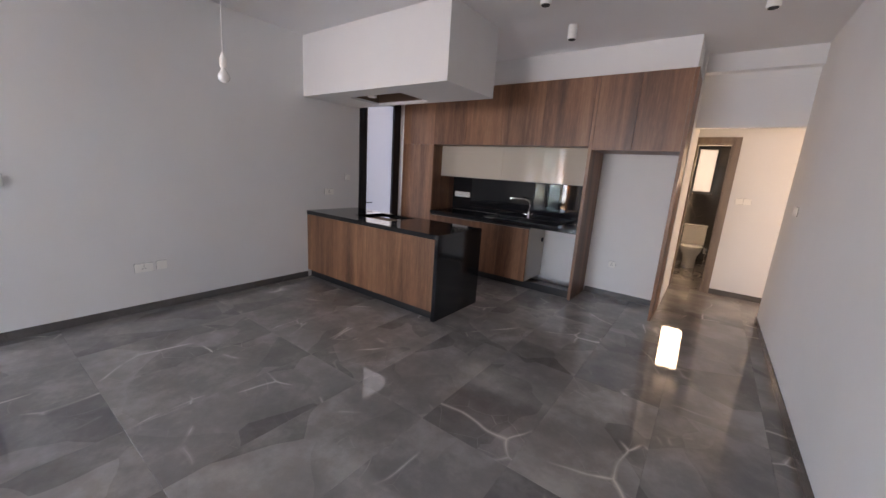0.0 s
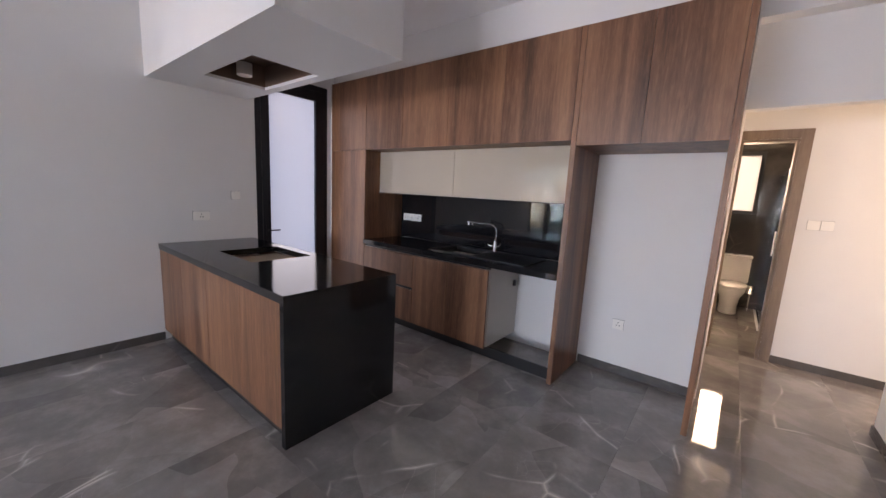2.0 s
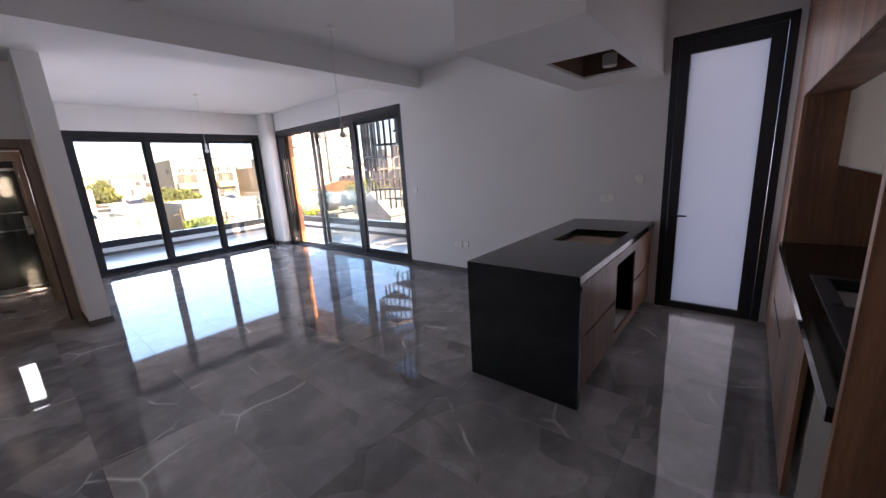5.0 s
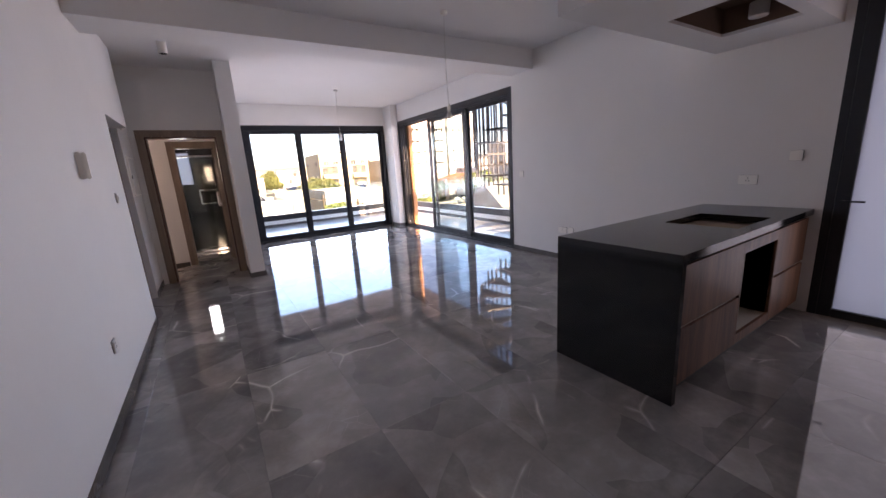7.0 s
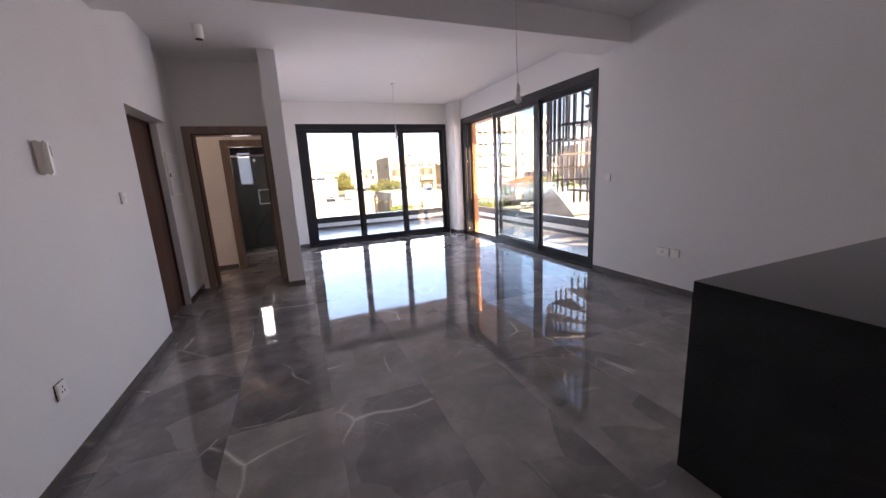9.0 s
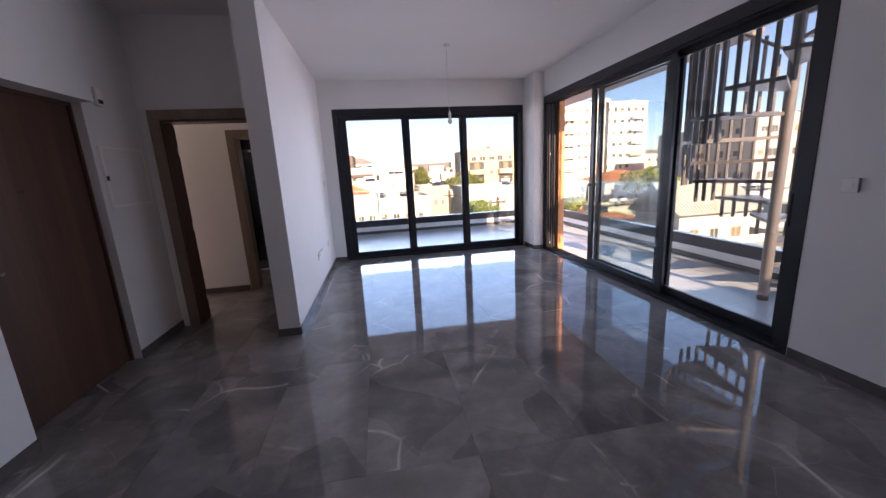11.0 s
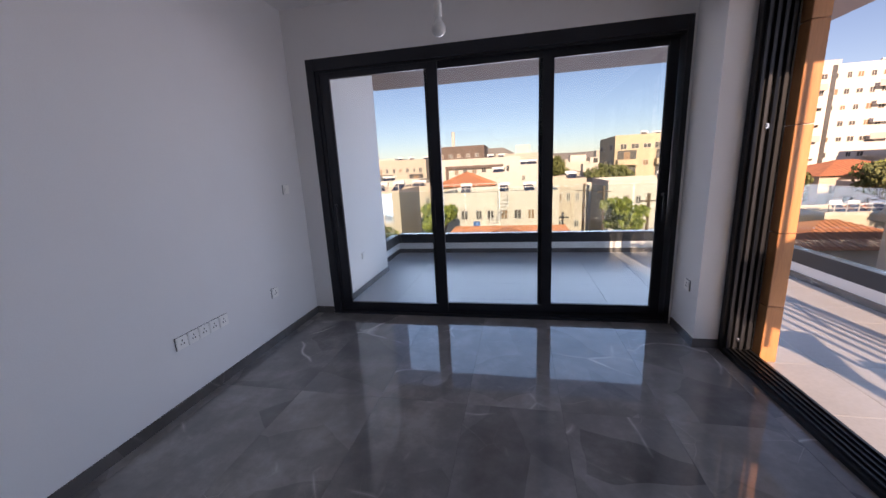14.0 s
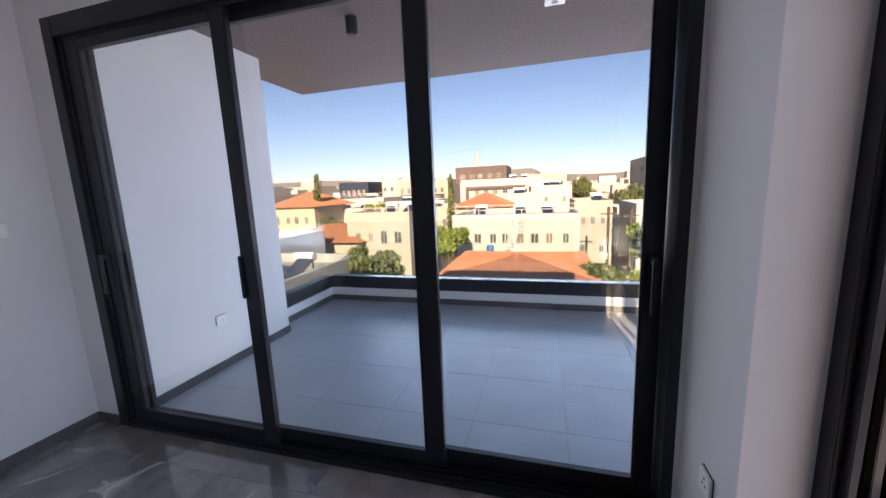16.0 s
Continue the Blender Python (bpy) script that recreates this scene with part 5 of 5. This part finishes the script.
chim = thing("tall_chimney", (12.4, -90, GZ), "slender white chimney far across the town", "chimney")
part("shaft", rods(((12.4, -90, GZ), (12.4, -90, 9.8), 0.4)), WHITE_, chim)
for x, y, h in ((-8.0, -33, 9.2), (-10.2, -36, 8.8), (-12.0, -30, 8.5)):
    p = thing("utility_pole", (x, y, GZ), "wooden utility pole with cross arm beside the street", "utility pole", "utility poles")
    part("pole", rods(((x, y, GZ), (x, y, GZ + h), 0.11)), BARK, p)
    part("cross_arm", boxes((x - 0.6, x + 0.6, y - 0.05, y + 0.05, GZ + h - 0.6, GZ + h - 0.5)), BARK, p)

def crown(rows, size, n, seed):
    """Many small leaf blades in uneven clumps. rows: clump (x, y, z, rx, rz)."""
    r = random.Random(seed)
    verts, faces = [], []
    for cx, cy, cz, rx, rz in rows:
        for _ in range(n):
            while True:
                p = Vector((r.uniform(-1, 1), r.uniform(-1, 1), r.uniform(-1, 1)))
                if 0.35 < p.length < 1:
                    break
            p = Vector((cx + p.x * rx, cy + p.y * rx, cz + p.z * rz))
            s = size * r.uniform(0.6, 1.4)
            q = Euler((r.uniform(0, 6), r.uniform(0, 6), r.uniform(0, 6))).to_matrix()
            i = len(verts)
            verts += [p + q @ Vector(o) * s for o in ((-0.5, 0, 0), (0, -0.3, 0.08), (0.5, 0, 0), (0, 0.3, 0.08))]
            faces.append((i, i + 1, i + 2, i + 3))
    return verts, faces

def tree(name, x, y, top, radius, label, leaf, form="round", seed=0, size=0.32, n=260):
    t = thing(name, (x, y, GZ), label, "tree")
    r = random.Random(seed)
    h = top - GZ
    tr = bmesh.new()
    rod(tr, (x, y, GZ), (x + 0.1, y, GZ + h * 0.55), 0.03 * h, 0.015 * h, seg=8)
    clumps = []
    if form == "tall":
        k = 9
        for i in range(k):
            f = i / (k - 1)
            clumps.append((x + r.uniform(-0.1, 0.1), y + r.uniform(-0.1, 0.1), GZ + h * (0.18 + 0.78 * f), radius * (1.0 - 0.82 * f) * r.uniform(0.85, 1.1) + 0.1, h * 0.09))
    else:
        for i in range(13):
            a, d = r.uniform(0, 6.28), radius * r.uniform(0.1, 0.75)
            cz = top - radius * r.uniform(0.35, 1.25)
            px, py = x + d * math.cos(a), y + d * math.sin(a)
            clumps.append((px, py, cz, radius * r.uniform(0.28, 0.5), radius * r.uniform(0.2, 0.36)))
            if i < 6:
                rod(tr, (x + 0.05, y, GZ + h * 0.45), (px, py, cz), 0.012 * h, 0.004 * h, seg=5)
    part("trunk", tr, BARK, t)
    v, f = crown(clumps, size, n, seed)
    me = bpy.data.meshes.new("crown")
    me.from_pydata([p - t.location for p in v], [], f)
    me.materials.append(leaf)
    c = new("crown", me)
    c.parent = t

tree("cypress_tree", 22.3, -40, 3.3, 1.3, "tall slender cypress behind the houses", LEAF_C, "tall", 1)
tree("cypress_tree", 6.5, -41, 2.5, 0.75, "thin dark cypress between two houses", LEAF_C, "tall", 2)
tree("round_tree", 5.3, -19.6, -0.95, 1.7, "dense dark green round tree below the balcony", LEAF_A, seed=3)
tree("pine_tree", -8.1, -62, 2.8, 2.4, "dark pine above the flat roofs", LEAF_C, seed=4)
tree("pine_tree", -14.8, -57, 1.4, 2.6, "broad pine beside the street", LEAF_A, seed=5)
tree("pine_tree", -16.8, -55, 0.8, 2.0, "broad pine beside the street", LEAF_A, seed=15)
tree("bright_tree", -9.8, -28, -0.7, 2.0, "bright green round tree beside the street", LEAF_B, seed=6)
tree("olive_tree", -6.0, -20.8, -1.3, 1.9, "grey green olive tree below the balcony", LEAF_A, seed=7)
tree("olive_tree", -8.9, -22.5, -2.0, 1.9, "grey green olive tree below the balcony", LEAF_B, seed=8)
tree("garden_tree", 3.3, -27.0, -0.9, 1.5, "tall garden shrub beside the white house", LEAF_B, seed=9)
tree("garden_tree", 15, -40, 0.6, 2.0, "garden tree between tiled roofs", LEAF_B, seed=10)
tree("garden_tree", 18.5, -37, -0.6, 2.0, "garden tree between tiled roofs", LEAF_A, seed=11)
for i, (x, y, t, r_) in enumerate(((-33, -52, -0.6, 2.8), (-29, -47, -2.2, 2.4), (-38, -44, 0.4, 3.0), (-35, -36, -0.3, 2.6), (-31, -27, -1.5, 2.4), (-44, -52, 0.8, 3.0), (-24, -40, -3.0, 2.0))):
    tree("street_tree", x, y, t, r_, "leafy green tree among the low roofs", LEAF_B if i % 2 else LEAF_A, seed=20 + i, size=0.42)

# far roofs and hills
far_v, far_f = [], []
def far_box(x0, x1, y0, y1, z0, z1):
    n = len(far_v)
    far_v.extend([(x, y, z) for z in (z0, z1) for x, y in ((x0, y0), (x1, y0), (x1, y1), (x0, y1))])
    far_f.extend([tuple(n + k for k in f) for f in ((4, 5, 6, 7), (0, 1, 5, 4), (1, 2, 6, 5), (2, 3, 7, 6), (3, 0, 4, 7))])

pane_v, pane_f = [], []
def pane_box(x0, x1, y0, y1, z0, z1):
    n = len(pane_v)
    pane_v.extend([(x, y, z) for z in (z0, z1) for x, y in ((x0, y0), (x1, y0), (x1, y1), (x0, y1))])
    pane_f.extend([tuple(n + k for k in f) for f in ((4, 5, 6, 7), (1, 2, 6, 5), (2, 3, 7, 6), (3, 0, 4, 7))])
for k in range(640):
    d = 68 + 450 * rng.random() ** 1.5
    a = rng.uniform(-1.15, 0.9)
    x, y = d * math.sin(a), -d * math.cos(a)
    if (-75 < x < -38 and y > -115) or (-8 < x < 12 and y > -78) or (-32 < x < -16 and y > -92) or (12 < x < 42 and y > -95) or (-18 < x < -6 and y > -135):
        continue
    w, dp, t = rng.uniform(5, 13), rng.uniform(6, 12), rng.choice((-3, -1, 0.5, 1.5, 2.5)) + rng.uniform(0, 1.5) + max(0, d - 250) * 0.004
    far_box(x - w / 2, x + w / 2, y - dp, y, GZ, t)
    if rng.random() < 0.6:
        far_box(x - w / 4, x + w / 8, y - dp * 0.7, y - dp * 0.3, t, t + 1.8)
    for q in range(int(w / 2.5)):
        for zz in np.arange(GZ + 1.5, t - 1.2, 3.0):
            pane_box(x - w / 2 + 0.8 + q * 2.5, x - w / 2 + 1.9 + q * 2.5, y, y + 0.06, zz, zz + 1.2)
TOWN = leaf_mat("far_town_render", (0.40, 0.35, 0.29), (0.60, 0.56, 0.50))
def joined(name, v, f, material, label, category):
    me = bpy.data.meshes.new(name)
    me.from_pydata(v, [], f)
    me.materials.append(material)
    return tagged(new(name, me), label, category, kind="stuff")
joined("far_houses", far_v, far_f, TOWN, "pale flat-roofed houses of the far town", "houses")
joined("far_windows", pane_v, pane_f, PANE_AND_SHADE, "dark windows of the far town", "windows")
hills = bmesh.new()
prev = None
for k in range(81):
    a = radians(-80 + 2 * k)
    x, y = 2200 * math.sin(a), -2200 * math.cos(a)
    hgt = 40 + 60 * max(0, noise.noise((k * 0.11, 3, 0)) + 0.45) * (1.3 if k > 40 else 0.5)
    cur = (hills.verts.new((x, y, GZ)), hills.verts.new((x * 1.05, y * 1.05, hgt)))
    if prev:
        hills.faces.new((prev[0], cur[0], cur[1], prev[1]))
    prev = cur
HILL = plain("far_hill", (0.20, 0.18, 0.17), 0.95, vary=0.15, scale=0.004, grain=0.05, relief=0)
solid("backdrop_hills", hills, HILL, "low hazy hills on the horizon", "hills")

# ---- floor tiles ----
solid("floor", boxes((XW, 3.45, YS - 0.2, 7.1, -0.3, -0.004), (-0.17, 3.45, -5.15, YS - 0.2, -0.3, -0.004), (3.45, 4.35, -5.15, -1.8, -0.3, -0.004), (-0.5, 1.0, 7.1, 9.45, -0.3, -0.004)), GROUT, "polished dark grey marble tile floor with pale veins", "floor")
floor_ob = bpy.data.objects["floor"]
bal_floor = solid("balcony_floor", boxes((XR, -0.37, YE, YS - 0.2, BZ - 0.012, BZ - 0.004), (XR, XW - 0.2, YS - 0.2, 4.2, BZ - 0.012, BZ - 0.004)), BALJOINT, "matt grey tiled balcony floor", "floor")
tile_meshes = {}
def lay_tiles(owner, material, x0, x1, y0, y1, px, py, sx, sy, z, thick, gap=0.0004):
    i0, i1 = math.floor((x0 - px) / sx), math.ceil((x1 - px) / sx)
    j0, j1 = math.floor((y0 - py) / sy), math.ceil((y1 - py) / sy)
    for i in range(i0, i1):
        for j in range(j0, j1):
            a, b = max(x0, px + i * sx), min(x1, px + (i + 1) * sx)
            c0, d0 = max(y0, py + j * sy), min(y1, py + (j + 1) * sy)
            if b - a < 0.02 or d0 - c0 < 0.02:
                continue
            key = (round(b - a, 3), round(d0 - c0, 3), material.name)
            if key not in tile_meshes:
                bm = bmesh.new()
                hx, hy, bv = (b - a) / 2 - gap, (d0 - c0) / 2 - gap, 0.0006
                low = [bm.verts.new((s * hx, t * hy, -thick)) for s, t in ((-1, -1), (1, -1), (1, 1), (-1, 1))]
                mid = [bm.verts.new((s * hx, t * hy, -bv)) for s, t in ((-1, -1), (1, -1), (1, 1), (-1, 1))]
                top = [bm.verts.new((s * (hx - bv), t * (hy - bv), 0)) for s, t in ((-1, -1), (1, -1), (1, 1), (-1, 1))]
                for p, q in ((low, mid), (mid, top)):
                    for k in range(4):
                        bm.faces.new((p[k], p[(k + 1) % 4], q[(k + 1) % 4], q[k]))
                bm.faces.new(top)
                tile_meshes[key] = mesh_of("tile", bm, material)
            t = new("tile", tile_meshes[key])
            t.location = ((a + b) / 2, (c0 + d0) / 2, z)
            t.parent = owner

PX, PY = -4.05, 0.70
for x0, x1, y0, y1 in ((XW, 1.13, YS, 7.1), (1.13, 3.4, 5.87, 7.1), (-0.17, 4.2, -5.1, YS), (1.13, 4.2, YS, -1.9), (-0.45, 0.95, 7.1, 9.4)):
    lay_tiles(floor_ob, FLOOR, x0, x1, y0, y1, PX, PY, 0.6, 1.2, 0.0, 0.008)
for x0, x1, y0, y1 in ((XR, -0.37, YE, YS - 0.2), (XR, XW - 0.2, YS - 0.2, 4.2)):
    lay_tiles(bal_floor, BALTILE, x0, x1, y0, y1, XR, YE, 0.6, 0.6, BZ, 0.008, 0.0012)
